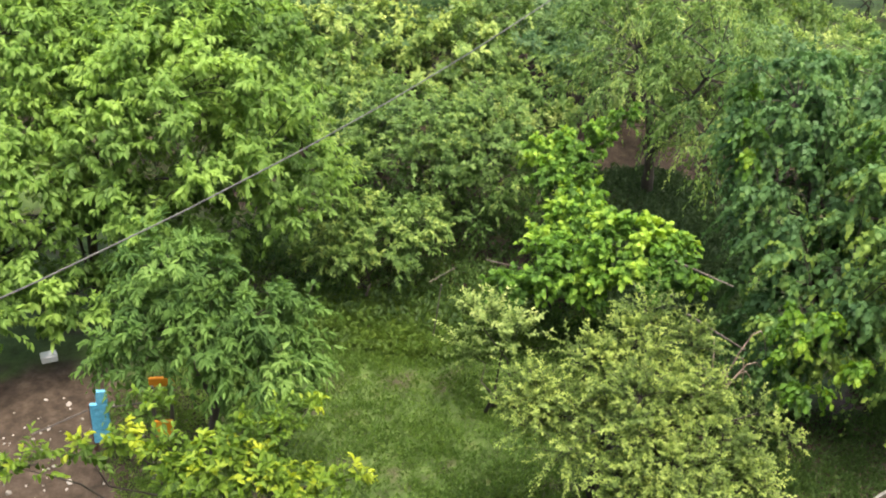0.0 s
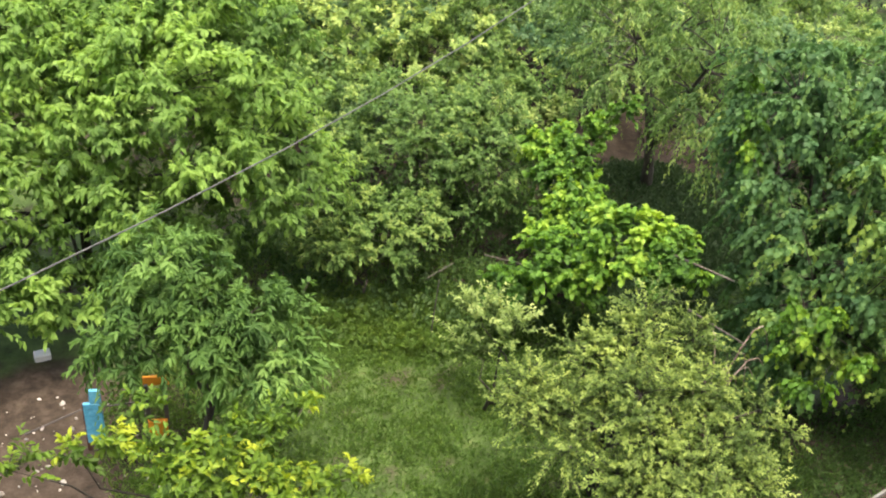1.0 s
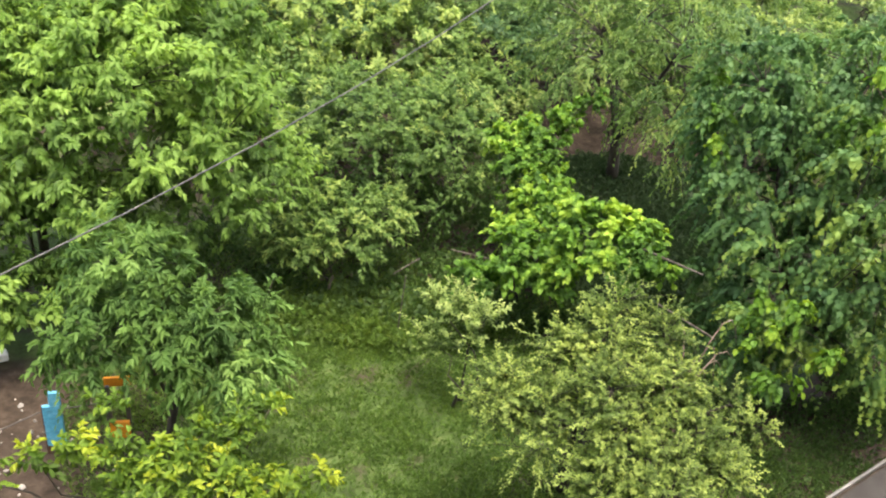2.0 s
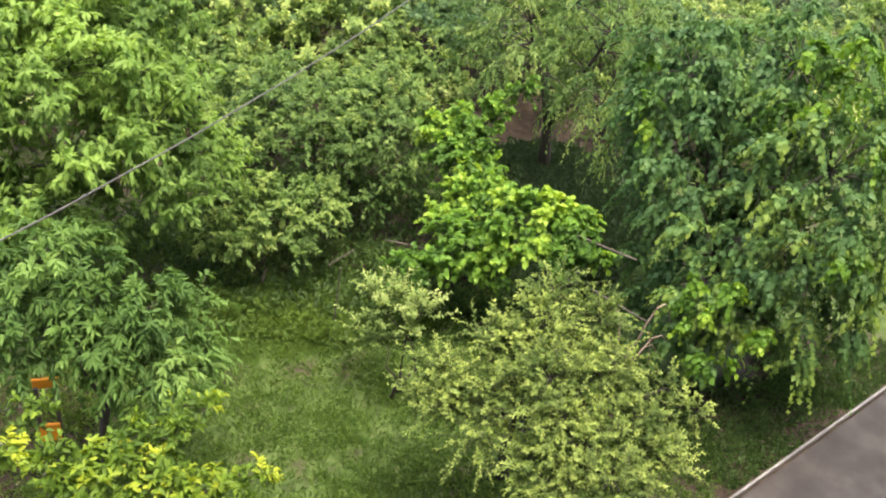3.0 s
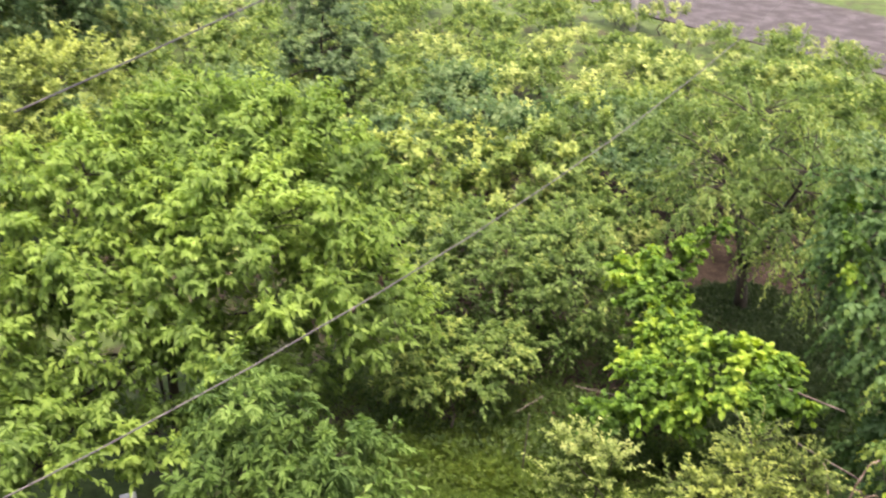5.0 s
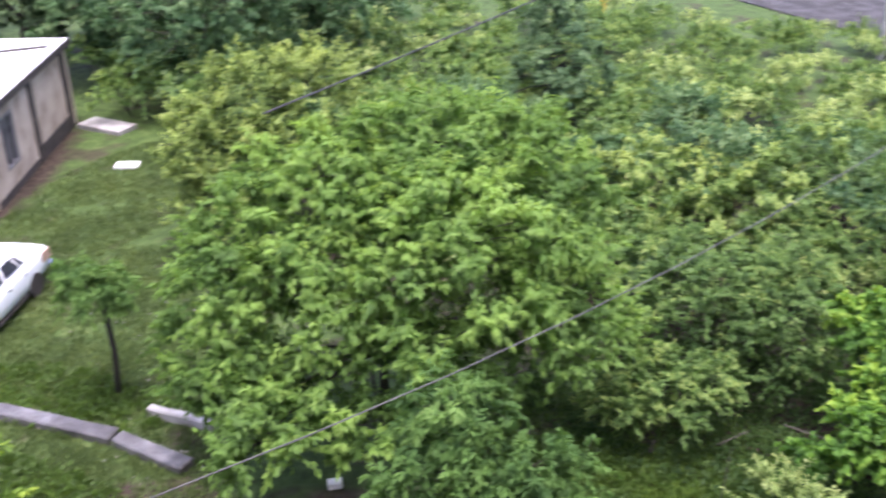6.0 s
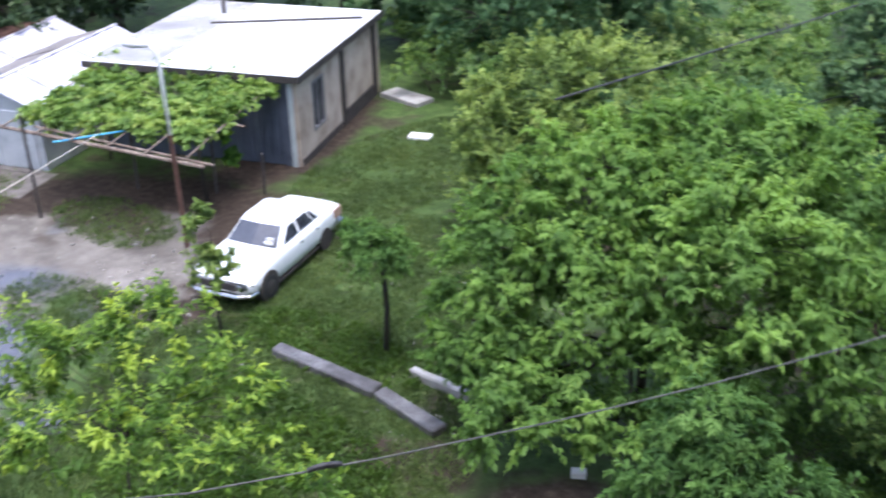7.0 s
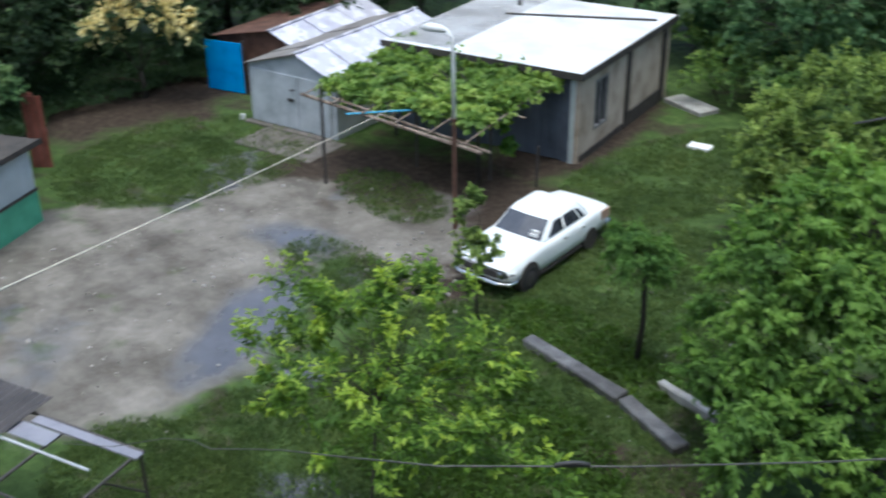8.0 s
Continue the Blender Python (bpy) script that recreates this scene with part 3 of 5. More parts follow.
tree("grape_vine", (2.4, 16.8), [(3.30, 19.10, 3.35, 0.23, 0.23, 0.19), (2.88, 18.87, 3.01, 0.34, 0.34, 0.29), (2.35, 18.66, 2.70, 0.53, 0.53, 0.45), (1.66, 18.64, 2.67, 0.39, 0.39, 0.33), (2.21, 18.00, 2.25, 0.70, 0.70, 0.60), (2.51, 17.15, 1.88, 0.79, 0.79, 0.67), (3.26, 15.45, 2.39, 0.96, 0.96, 0.82), (2.31, 15.68, 1.68, 0.89, 0.89, 0.75), (1.23, 15.31, 1.49, 0.50, 0.50, 0.42), (3.97, 14.80, 2.50, 0.54, 0.54, 0.46), (3.98, 15.49, 2.63, 0.35, 0.35, 0.30), (1.78, 16.65, 1.86, 0.32, 0.32, 0.28)], LEAF_VINE, "bright green vine sprawling over old garden supports", "vine",
     seed=8, girth=0.05, stems=3, bough=0.3, shoots=10, leaves=11, size=0.105, slim=0.95, droop=0.5, up=0.5, arch=0.4, reach=1.2, cover=0.2)
tree("vine_covered_tree", (6.8, 15.6), [(5.86, 16.83, 4.63, 1.17, 1.39, 1.6), (7.76, 17.06, 4.89, 1.94, 1.72, 1.5), (6.23, 16.1, 3.79, 1.55, 1.73, 1.91), (7.81, 14.8, 3.92, 1.71, 1.84, 1.97), (6.33, 14.97, 2.28, 1.44, 1.61, 1.78),
     (7.76, 14.25, 2.56, 1.53, 1.58, 1.64), (6.9, 14.3, 1.75, 1.0, 0.9, 0.7), (5.9, 13.7, 2.0, 0.8, 0.8, 0.8)], LEAF_CREEPER, "tall tree smothered in hanging broad-leaved vine",
     seed=9, girth=0.14, bough=0.45, shoots=11, leaves=18, size=0.105, slim=0.9, droop=1.1, up=0.25, arch=0.9, reach=1.25, under=-0.75, inner=0.3, simple=True, cover=0.2)
tree("climbing_vine", (6.5, 14.3), [(6.83, 14.99, 5.38, 0.20, 0.20, 0.17), (7.36, 15.53, 6.06, 0.38, 0.38, 0.32), (7.70, 15.01, 5.90, 0.36, 0.36, 0.30), (8.03, 15.37, 6.29, 0.32, 0.32, 0.27), (8.15, 14.04, 5.11, 0.25, 0.25, 0.21), (7.20, 14.75, 5.44, 0.23, 0.23, 0.20), (5.04, 16.35, 4.73, 0.21, 0.21, 0.18), (4.96, 16.89, 5.14, 0.18, 0.18, 0.15), (5.05, 15.96, 4.34, 0.15, 0.15, 0.13), (5.66, 13.16, 2.54, 0.38, 0.38, 0.32), (5.87, 12.48, 2.13, 0.35, 0.35, 0.30), (5.60, 13.63, 2.86, 0.22, 0.22, 0.19), (6.50, 12.68, 2.53, 0.23, 0.23, 0.20), (7.73, 12.96, 3.85, 0.19, 0.19, 0.16), (6.14, 13.19, 3.01, 0.18, 0.18, 0.15)], LEAF_VINE, "bright green vine climbing over the smothered tree", "vine",
     seed=19, girth=0.03, stems=2, bough=0.26, shoots=7, leaves=11, size=0.1, slim=0.9, droop=1.0, up=0.15, arch=0.8, reach=1.3, cover=0.16, inner=0.1, under=-0.6)
tree("elder_bush", (-0.3, 19.8), [(-1.03, 19.29, 1.54, 1.58, 1.56, 1.54), (0.66, 19.3, 1.58, 1.09, 1.46, 1.82), (-1.44, 20.77, 1.83, 1.79, 1.41, 1.03), (0.45, 20.81, 2.01, 1.02, 0.95, 0.88)], LEAF_BUSH,
     "dense green bush behind the lawn", "bush",
     seed=10, girth=0.08, stems=3, bough=0.38, shoots=9, leaves=14, size=0.115, slim=0.55, droop=0.4, up=0.6, arch=0.3, reach=1.3, simple=True, cover=0.2)
tree("young_plum_tree", (-1.5, 16.6), [(-1.36, 16.96, 1.21, 1.24, 1.07, 0.8), (-2.21, 16.67, 0.96, 0.68, 0.73, 0.6), (-0.61, 17.3, 1.3, 0.68, 0.73, 0.7)], LEAF_BUSH,
     "thin-stemmed young tree at the lawn's edge",
     seed=11, girth=0.04, stems=2, bough=0.32, shoots=9, leaves=12, size=0.11, slim=0.5, droop=0.4, up=0.4, arch=0.2, reach=1.2, under=-0.2, cover=0.2)
tree("willow_tree", (4.6, 21.6), [(3.69, 21.5, 3.41, 2.19, 1.99, 1.79), (5.16, 20.17, 3.78, 1.6, 1.87, 2.14), (4.56, 23.38, 3.96, 2.76, 2.02, 1.28), (4.99, 19.18, 2.82, 0.72, 0.99, 1.25)], LEAF_BUSH,
     "broad tree with fine hanging olive-green foliage",
     seed=12, girth=0.14, bough=0.5, shoots=11, leaves=20, size=0.1, slim=0.45, droop=0.8, up=0.3, arch=0.8, reach=1.3, under=-0.6, simple=True, cover=0.15)
tree("hazel_bush", (-1.5, 25.8), [(-2.79, 25.67, 1.36, 1.99, 1.79, 1.59), (-0.34, 24.81, 1.51, 1.78, 1.66, 1.54), (-5.22, 27.33, 0.91, 1.97, 1.74, 1.52), (1.08, 26.79, 1.78, 1.73, 1.59, 1.45)], LEAF_WILD,
     "wide mixed bush with yellow-tipped shoots", "bush",
     seed=13, girth=0.08, stems=4, bough=0.5, shoots=9, leaves=13, size=0.16, slim=0.55, droop=0.5, up=0.6, arch=0.25, simple=True, cover=0.17)
tree("conical_tree", (-7.2, 32.0), [(-7.35, 32.32, 4.2, 1.0, 1.0, 1.5), (-7.09, 31.86, 2.2, 1.7, 1.7, 1.9)], LEAF_CONIC, "narrow dark green tree among the far shrubs",
     seed=14, bough=0.4, shoots=9, leaves=12, size=0.15, slim=0.5, droop=0.5, up=0.7, arch=0.2, simple=True)
tree("quince_bush", (-13.6, 22.8), [(-13.4, 23.5, 3.34, 1.8, 1.7, 1.55), (-12.44, 24.65, 3.35, 1.57, 1.6, 1.63), (-14.2, 22.0, 2.6, 1.1, 1.3, 1.7), (-12.95, 22.66, 1.6, 2.14, 2.13, 2.12), (-13.9, 21.5, 1.2, 1.0, 1.1, 1.1)],
     LEAF_OLIVE, "tall rounded bush with yellowish shoots behind the yard", "bush",
     seed=15, girth=0.1, stems=3, bough=0.42, shoots=9, leaves=14, size=0.14, slim=0.5, droop=0.3, up=1.0, arch=0.1, reach=1.3, simple=True, cover=0.2)
tree("walnut_tree", (-10.6, 6.9), [(-12.12, 7.01, 4.44, 0.62, 0.61, 0.61), (-11.8, 6.5, 3.92, 0.7, 0.7, 0.6), (-10.93, 7.03, 4.2, 1.26, 1.12, 0.97), (-10.75, 8.17, 4.64, 1.02, 0.91, 0.79), (-9.5, 8.12, 4.09, 0.74, 0.8, 0.86),
     (-10.03, 6.21, 3.89, 1.44, 1.13, 0.83), (-8.6, 6.86, 4.06, 0.76, 0.69, 0.61), (-11.45, 8.05, 4.76, 0.52, 0.51, 0.5), (-10.3, 5.6, 4.2, 0.55, 0.5, 0.45), (-10.91, 8.37, 4.95, 0.35, 0.35, 0.30), (-8.87, 8.25, 3.99, 0.49, 0.49, 0.42), (-7.87, 7.60, 3.81, 0.41, 0.41, 0.35), (-9.94, 8.32, 4.44, 0.45, 0.45, 0.38), (-9.46, 6.59, 4.60, 0.57, 0.57, 0.48), (-8.40, 6.34, 4.44, 0.36, 0.36, 0.30), (-8.04, 6.88, 4.52, 0.30, 0.30, 0.25), (-7.26, 7.24, 4.21, 0.24, 0.24, 0.20), (-9.63, 7.80, 4.55, 0.50, 0.50, 0.42), (-8.90, 8.02, 4.37, 0.38, 0.38, 0.32), (-10.83, 5.46, 4.46, 0.45, 0.45, 0.38), (-11.38, 6.58, 4.90, 0.38, 0.38, 0.32), (-10.96, 7.50, 5.13, 0.35, 0.35, 0.30), (-10.53, 8.11, 5.19, 0.35, 0.35, 0.30), (-11.92, 6.56, 5.24, 0.22, 0.22, 0.18), (-11.60, 5.57, 4.67, 0.32, 0.32, 0.27)], LEAF_WALNUT,
     "open young tree with lime-green shoot tips",
     seed=16, girth=0.022, bough=0.3, shoots=6, leaves=13, size=0.125, slim=0.42, droop=0.45, up=1.0, arch=0.15, reach=1.5, inner=0.12, young=0.8, cover=0.075, fork=0.72)
tree("sapling", (-12.45, 15.1), [(-12.36, 14.95, 2.6, 0.83, 0.79, 0.6), (-12.78, 14.86, 2.9, 0.59, 0.5, 0.41), (-12.18, 14.97, 2.3, 0.53, 0.44, 0.34)], LEAF_PINNATE, "small umbrella-shaped sapling on a straight thin trunk",
     seed=17, girth=0.06, fork=0.75, bough=0.28, shoots=9, leaves=11, size=0.13, slim=0.35, droop=0.6, up=0.3, arch=0.5, reach=1.2, under=-0.1, cover=0.2)
tree("garden_plant", (-15.75, 13.35), [(-15.76, 13.26, 2.09, 0.5, 0.54, 0.58), (-15.83, 13.19, 3.06, 0.17, 0.41, 0.64), (-15.52, 13.39, 1.72, 0.25, 0.27, 0.29)], LEAF_OLIVE, "slender young tree beside the parked car",
     seed=18, girth=0.03, fork=0.5, bough=0.2, shoots=5, leaves=9, size=0.14, slim=0.6, droop=0.5, up=0.4, arch=0.3, reach=1.2, cover=0.1)

# ---- garage building with flat wet roof ----
AX = 17.4
garage = thing("garage_building", (-21.2, 21.98, 0), AX + 2.2, "low plastered outbuilding with a flat wet roof", "building")
part("side_wall", boxes(((-0.22, 0.0, -0.1), (0, 1.15, 2.86)), ((-0.22, 1.15, -0.1), (0, 2.15, 0.75)), ((-0.22, 1.15, 2.4), (0, 2.15, 2.86)), ((-0.22, 2.15, -0.1), (0, 7.5, 2.86))), PLASTER, garage, "stained beige plaster wall")
part("back_wall", boxes(((-7.0, 7.28, -0.1), (-0.22, 7.5, 2.86))), PLASTER, garage)
part("left_wall", boxes(((-7.0, 0.0, -0.1), (-6.78, 7.28, 2.86))), PLASTER, garage)
part("front_wall", boxes(((-6.78, 0.0, -0.1), (-3.4, 0.2, 2.86)), ((-3.4, 0.0, 2.3), (-0.55, 0.2, 2.86)), ((-0.55, 0.0, -0.1), (-0.22, 0.2, 2.86))), SLATE_BLUE, garage, "dark blue-grey front wall")
door = part("sliding_door", boxes(((-3.4, 0.04, 0.02), (-0.55, 0.06, 2.3))), SLATE_BLUE, garage, "dark blue-grey ribbed sheet door")
for k in range(9):
    part("door_rib", boxes(((-3.39 + 0.316 * k, 0.0, 0.03), (-3.39 + 0.316 * k + 0.2, 0.038, 2.29)), bevel=0.006), SLATE_BLUE, door)
part("corner_pillar", boxes(((-0.30, -0.05, -0.1), (-0.12, -0.004, 2.75)), bevel=0.02), PALE_WALL, garage, "pale worn corner strip")
win = part("window", boxes(((-0.16, 1.15, 0.75), (-0.10, 2.15, 2.4))), GLASS_DARK, garage, "dim grey shuttered window")
part("window_frame", boxes(((-0.10, 1.15, 0.75), (0.012, 1.23, 2.4)), ((-0.10, 2.07, 0.75), (0.012, 2.15, 2.4)), ((-0.10, 1.23, 2.32), (0.012, 2.07, 2.4)), ((-0.10, 1.23, 0.75), (0.012, 2.07, 0.83)), ((-0.10, 1.62, 0.83), (0.0, 1.67, 2.32))), KERB, win)
part("pilaster", boxes(((0.004, 3.6, -0.1), (0.07, 3.88, 2.84)), bevel=0.01), STAIN, garage, "dark tarry wall strip")
part("pilaster", boxes(((0.004, 6.75, -0.1), (0.07, 7.05, 2.84)), bevel=0.01), STAIN, garage, "dark tarry wall strip")
part("plinth", boxes(((0.004, 0.1, -0.1), (0.04, 3.5, 0.22)), ((0.004, 4.0, -0.1), (0.05, 6.7, 0.5))), STAIN, garage, "dark damp wall foot")
bm = bmesh.new()
box(bm, (-7.15, -0.22, 2.86), (0.16, 7.65, 2.99), 0.012)
part("roof", bm, ROOFING, garage, "flat wet roof, part of its shine put into the pale colour")
part("roof_edge", boxes(((-7.17, -0.26, 2.80), (0.2, -0.225, 3.01)), ((0.165, -0.225, 2.78), (0.2, 7.65, 3.01))), STAIN, garage, "dark drip edge")
part("roof_joint", boxes(((0, -0.06, 2.994), (5.3, 0.06, 3.05))), STAIN, garage, "dark raised roof seam").matrix_local = pose(-5.16, 4.65, 0, 0, 0, 20.3)
part("roof_vent", tube(bmesh.new(), [(-5.3, 6.0, 2.98), (-5.3, 6.0, 3.5)], [0.08, 0.08], 10), STEEL, garage)
# sheet added on the left: the roof's weaker reflection put into its grey
part("grey_roof_sheet", boxes(((-7.1, 0.1, 2.994), (-4.75, 7.55, 3.006))), GREY_ROOFING, garage, "greyer part of the roof, weaker sky reflection put into its colour")


def gable_shed(name, at, turn, x0, x1, apex, depth, eave, top, wall, left_mat, right_mat, label, sheets):
    """A small shed with a gable front, corner at `at`, sheet roof on both slopes."""
    t = thing(name, (*at, 0), turn, label, "shed")
    bm = bmesh.new()
    for y0, y1 in ((0.0, 0.06), (depth - 0.06, depth)):
        f = [bm.verts.new((x, y0, z)) for x, z in ((x0, -0.1), (x1, -0.1), (x1, eave), (apex, top), (x0, eave))]
        g = [bm.verts.new((v.co.x, y1, v.co.z)) for v in f]
        bm.faces.new(f), bm.faces.new(g[::-1])
        for k in range(5):
            bm.faces.new((f[k], f[(k + 1) % 5], g[(k + 1) % 5], g[k]))
    box(bm, (x0, 0.06, -0.1), (x0 + 0.06, depth - 0.06, eave)), box(bm, (x1 - 0.06, 0.06, -0.1), (x1, depth - 0.06, eave))
    bmesh.ops.recalc_face_normals(bm, faces=bm.faces)
    part("wall", bm, wall, t)
    rng = random.Random(len(name))
    for (xa, za), mat, nm in (((x0 - 0.12, eave - 0.05), left_mat, "left"), ((x1 + 0.15, eave - 0.06), right_mat, "right")):
        step = (depth + 0.3) / sheets
        for k in range(sheets):
            bm = bmesh.new()
            y0, y1, dz = -0.15 + k * step, -0.15 + (k + 1) * step - 0.03, rng.uniform(0.0, 0.035)
            lo = [bm.verts.new((xa, y, za + dz + 0.03)) for y in (y0, y1)]
            hi = [bm.verts.new((apex, y, top + dz + 0.03)) for y in (y0, y1)]
            fc = bm.faces.new((lo[0], lo[1], hi[1], hi[0]))
            ex = bmesh.ops.extrude_face_region(bm, geom=[fc])
            bmesh.ops.translate(bm, vec=(0, 0, 0.03), verts=[v for v in ex["geom"] if isinstance(v, bmesh.types.BMVert)])
            bmesh.ops.recalc_face_normals(bm, faces=bm.faces)
            part("roof_sheet", bm, mat, t)
    part("ridge_cap", boxes(((apex - 0.07, -0.18, top + 0.085), (apex + 0.07, depth + 0.18, top + 0.11))), right_mat, t)
    return t


shed = gable_shed("tin_shed", (-27.63, 17.31), AX, -3.8, 0.0, -1.55, 6.6, 2.05, 2.68, TIN, SLATE, TIN_ROOF, "grey tin garage with double doors and sheet roof", 5)
for x0, x1 in ((-3.6, -1.62), (-1.58, -0.2)):
    d = part("door", boxes(((x0, -0.05, 0.06), (x1, -0.004, 1.93)), bevel=0.008), TIN, shed, "pale grey tin door leaf")
    for x in (x0, x1 - 0.05):
        part("door_edge", boxes(((x, -0.066, 0.06), (x + 0.05, -0.052, 1.93))), TIN, d)
part("lock", boxes(((-2.05, -0.09, 1.02), (-1.75, -0.052, 1.14)), bevel=0.01), STEEL, shed, "dark iron lock plate")
part("hasp", boxes(((-1.9, -0.08, 1.4), (-1.72, -0.052, 1.48)), bevel=0.01), STEEL, shed, "dark iron hasp")
part("threshold", boxes(((-3.9, -0.35, -0.05), (-0.1, -0.064, 0.06)), bevel=0.015), APRON, shed)
tagged(part("apron_slab", boxes(((0, 0, -0.05), (3.3, 1.9, 0.03)), bevel=0.02), APRON), "worn concrete slab before the tin garage", "slab").matrix_world = pose(-29.75, 14.55, 0, 0, 0, AX)

rusty = gable_shed("rusty_shed", (-32.2, 18.2), AX + 3, -3.3, 0.6, -0.6, 5.5, 1.95, 2.45, RUST, RUST, TIN_ROOF, "old shed with a rusty sheet roof", 3)
bd = tagged(thing("open_blue_door", (-35.25, 16.55, 0), 24.7), "bright blue sheet-metal shed door standing open", "door")
part("leaf", boxes(((0, -0.02, 0.04), (1.66, 0.02, 1.93)), bevel=0.006), BLUE, bd)
part("rail", boxes(((0, 0.021, 0.3), (1.66, 0.06, 0.36)), ((0, 0.021, 1.6), (1.66, 0.06, 1.66))), STEEL, bd)
part("post", boxes(((1.67, -0.04, -0.1), (1.75, 0.04, 2.05))), STEEL, bd)

# pale hut with a green foot and rusty sheets beside it
hut = thing("pale_hut", (-27.91, 7.54, 0), -56.0, "pale grey hut with a green painted foot and dark roof", "shed")
part("wall", boxes(((0, -0.08, 0.98), (4.2, 0.0, 2.3)), ((0, -2.6, -0.1), (0.08, -0.08, 2.3))), PALE_WALL, hut)
part("wall_foot", boxes(((-0.02, -0.08, -0.1), (4.2, 0.02, 0.976))), GREEN_PAINT, hut, "green painted lower wall")
part("wall_rail", boxes(((-0.05, 0.022, 0.94), (4.2, 0.05, 1.02))), STAIN, hut)
bm = boxes(((-0.25, -2.9, 2.3), (4.4, 0.25, 2.38)), bevel=0.01)
part("roof", bm, STAIN, hut, "dark wet roof")
part("eave", boxes(((-0.27, 0.255, 2.26), (4.4, 0.29, 2.42))), STAIN, hut)
for (x, y), a, w in (((-31.9, 8.7), 50, 0.62), ((-32.6, 8.9), 14, 0.7)):
    sh = tagged(thing("rusty_sheet", (x, y, 0), a), "rust-red sheet metal panel standing by the hut", "metal sheet", "rusty sheets")
    part("panel", boxes(((0, -0.015, 0.0), (w, 0.015, 2.35)), bevel=0.004), RUST_RED, sh)
    part("rib", boxes(((w * 0.3, -0.04, 0.0), (w * 0.34, -0.016, 2.3)), ((w * 0.7, -0.04, 0.0), (w * 0.74, -0.016, 2.3))), RUST, sh)

# ---- pergola with grape vine ----
pergola = thing("pergola", (-24.95, 15.12, 0), AX, "rough pole pergola in front of the outbuilding", "pergola")
PX = Matrix.Rotation(radians(-AX), 3, "Z")


def plocal(x, y, z):
    v = PX @ Vector((x + 24.95, y - 15.12, 0))
    return (v.x, v.y, z)


for x, y, h in ((-24.95, 15.12, 3.1), (-22.0, 19.1, 2.35), (-20.75, 19.85, 1.3), (-26.8, 19.1, 2.4), (-24.2, 18.0, 2.3)):
    part("post", pipe([plocal(x, y, -0.1), plocal(x + 0.04, y, h)], 0.045), STEEL, pergola)
for a, b, r, m in (((-26.6, 15.45, 2.32), (-19.7, 16.8, 2.2), 0.055, WOOD), ((-25.6, 15.9, 2.38), (-19.5, 16.95, 2.24), 0.035, WOOD), ((-27.0, 17.6, 2.45), (-20.6, 19.2, 2.36), 0.035, WOOD), ((-27.6, 19.6, 2.52), (-21.4, 21.3, 2.46), 0.035, WOOD)):
    part("beam", pipe([plocal(*a), plocal(*b)], r), m, pergola)
for k in range(6):
    f = k / 5
    a = Vector((-26.3 + 6.2 * f, 15.3 + 1.2 * f, 2.40))
    part("rafter", pipe([plocal(*a), plocal(a.x - 1.7, a.y + 4.6, 2.56)], 0.026, 6), WOOD, pergola)
part("rail", pipe([plocal(-24.3, 15.55, 2.3), plocal(-22.9, 16.9, 2.5)], 0.03), BLUE_TOY, pergola, "pale blue pole end")
rng = random.Random(4)
lob = []
for i in range(6):
    for j in range(4):
        u, v = (i + 0.5) / 6, (j + 0.5) / 4
        lob.append((-26.0 + 5.4 * u - 2.3 * v * (1 - 0.5 * u) + rng.uniform(-0.2, 0.2), 16.0 + 1.3 * u + 4.6 * v + rng.uniform(-0.2, 0.2), 2.5 + 0.15 * v + rng.uniform(-0.05, 0.06), 0.72, 0.8, 0.05))
tree("pergola_vine", (-21.9, 18.6), lob, LEAF_ARBOUR, "grape vine spreading over the pergola roof", "vine",
     seed=21, girth=0.05, fork=0.8, twigs=2, bough=0.34, shoots=8, leaves=9, size=0.16, slim=0.95, droop=0.35, up=0.35, arch=0.35, reach=1.1, under=0.1, inner=0.0, cover=0.28)
tree("hanging_vine", (-21.9, 19.6), [(-21.86, 19.7, 1.0, 0.2, 0.2, 0.4), (-21.9, 19.6, 1.7, 0.12, 0.12, 0.3)], LEAF_VINE, "thin vine climbing a pergola post", "vine",
     seed=22, girth=0.02, bough=0.16, shoots=6, leaves=6, size=0.13, slim=0.9, droop=0.9, up=0.1, arch=0.6)

# ---- street lamp ----
lamp = thing("street_lamp", (-20.08, 16.2, 0), 0, "old street lamp on a rusty pole painted white above", "street lamp")
part("pole", pipe([(0, 0, -0.2), (-0.03, 0, 3.2)], 0.06, 10), RUST, lamp, "rusty lower pole")
part("upper_pole", pipe([(-0.03, 0, 3.2), (-0.06, 0, 5.0), (-0.1, -0.01, 5.35), (-0.25, -0.05, 5.5)], 0.05, 10), WHITE_PAINT, lamp, "white painted upper pole", smooth=True)
bm = bmesh.new()
tube(bm, [(-0.24, -0.05, 5.5), (-0.4, -0.12, 5.53), (-0.72, -0.24, 5.53), (-0.95, -0.33, 5.5)], [0.05, 0.10, 0.12, 0.05], 10)
part("lamp_head", bm, WHITE_PAINT, lamp, "white lamp housing", smooth=True)


# ---- parked car ----
def loft(bm, rings):
    vs = [[bm.verts.new(p) for p in r] for r in rings]
    n = len(vs[0])
    for a, b in zip(vs, vs[1:]):
        for k in range(n):
            bm.faces.new((a[k], a[(k + 1) % n], b[(k + 1) % n], b[k]))
    bm.faces.new(vs[0][::-1]), bm.faces.new(vs[-1])
    bmesh.ops.recalc_face_normals(bm, faces=bm.faces)
    return bm


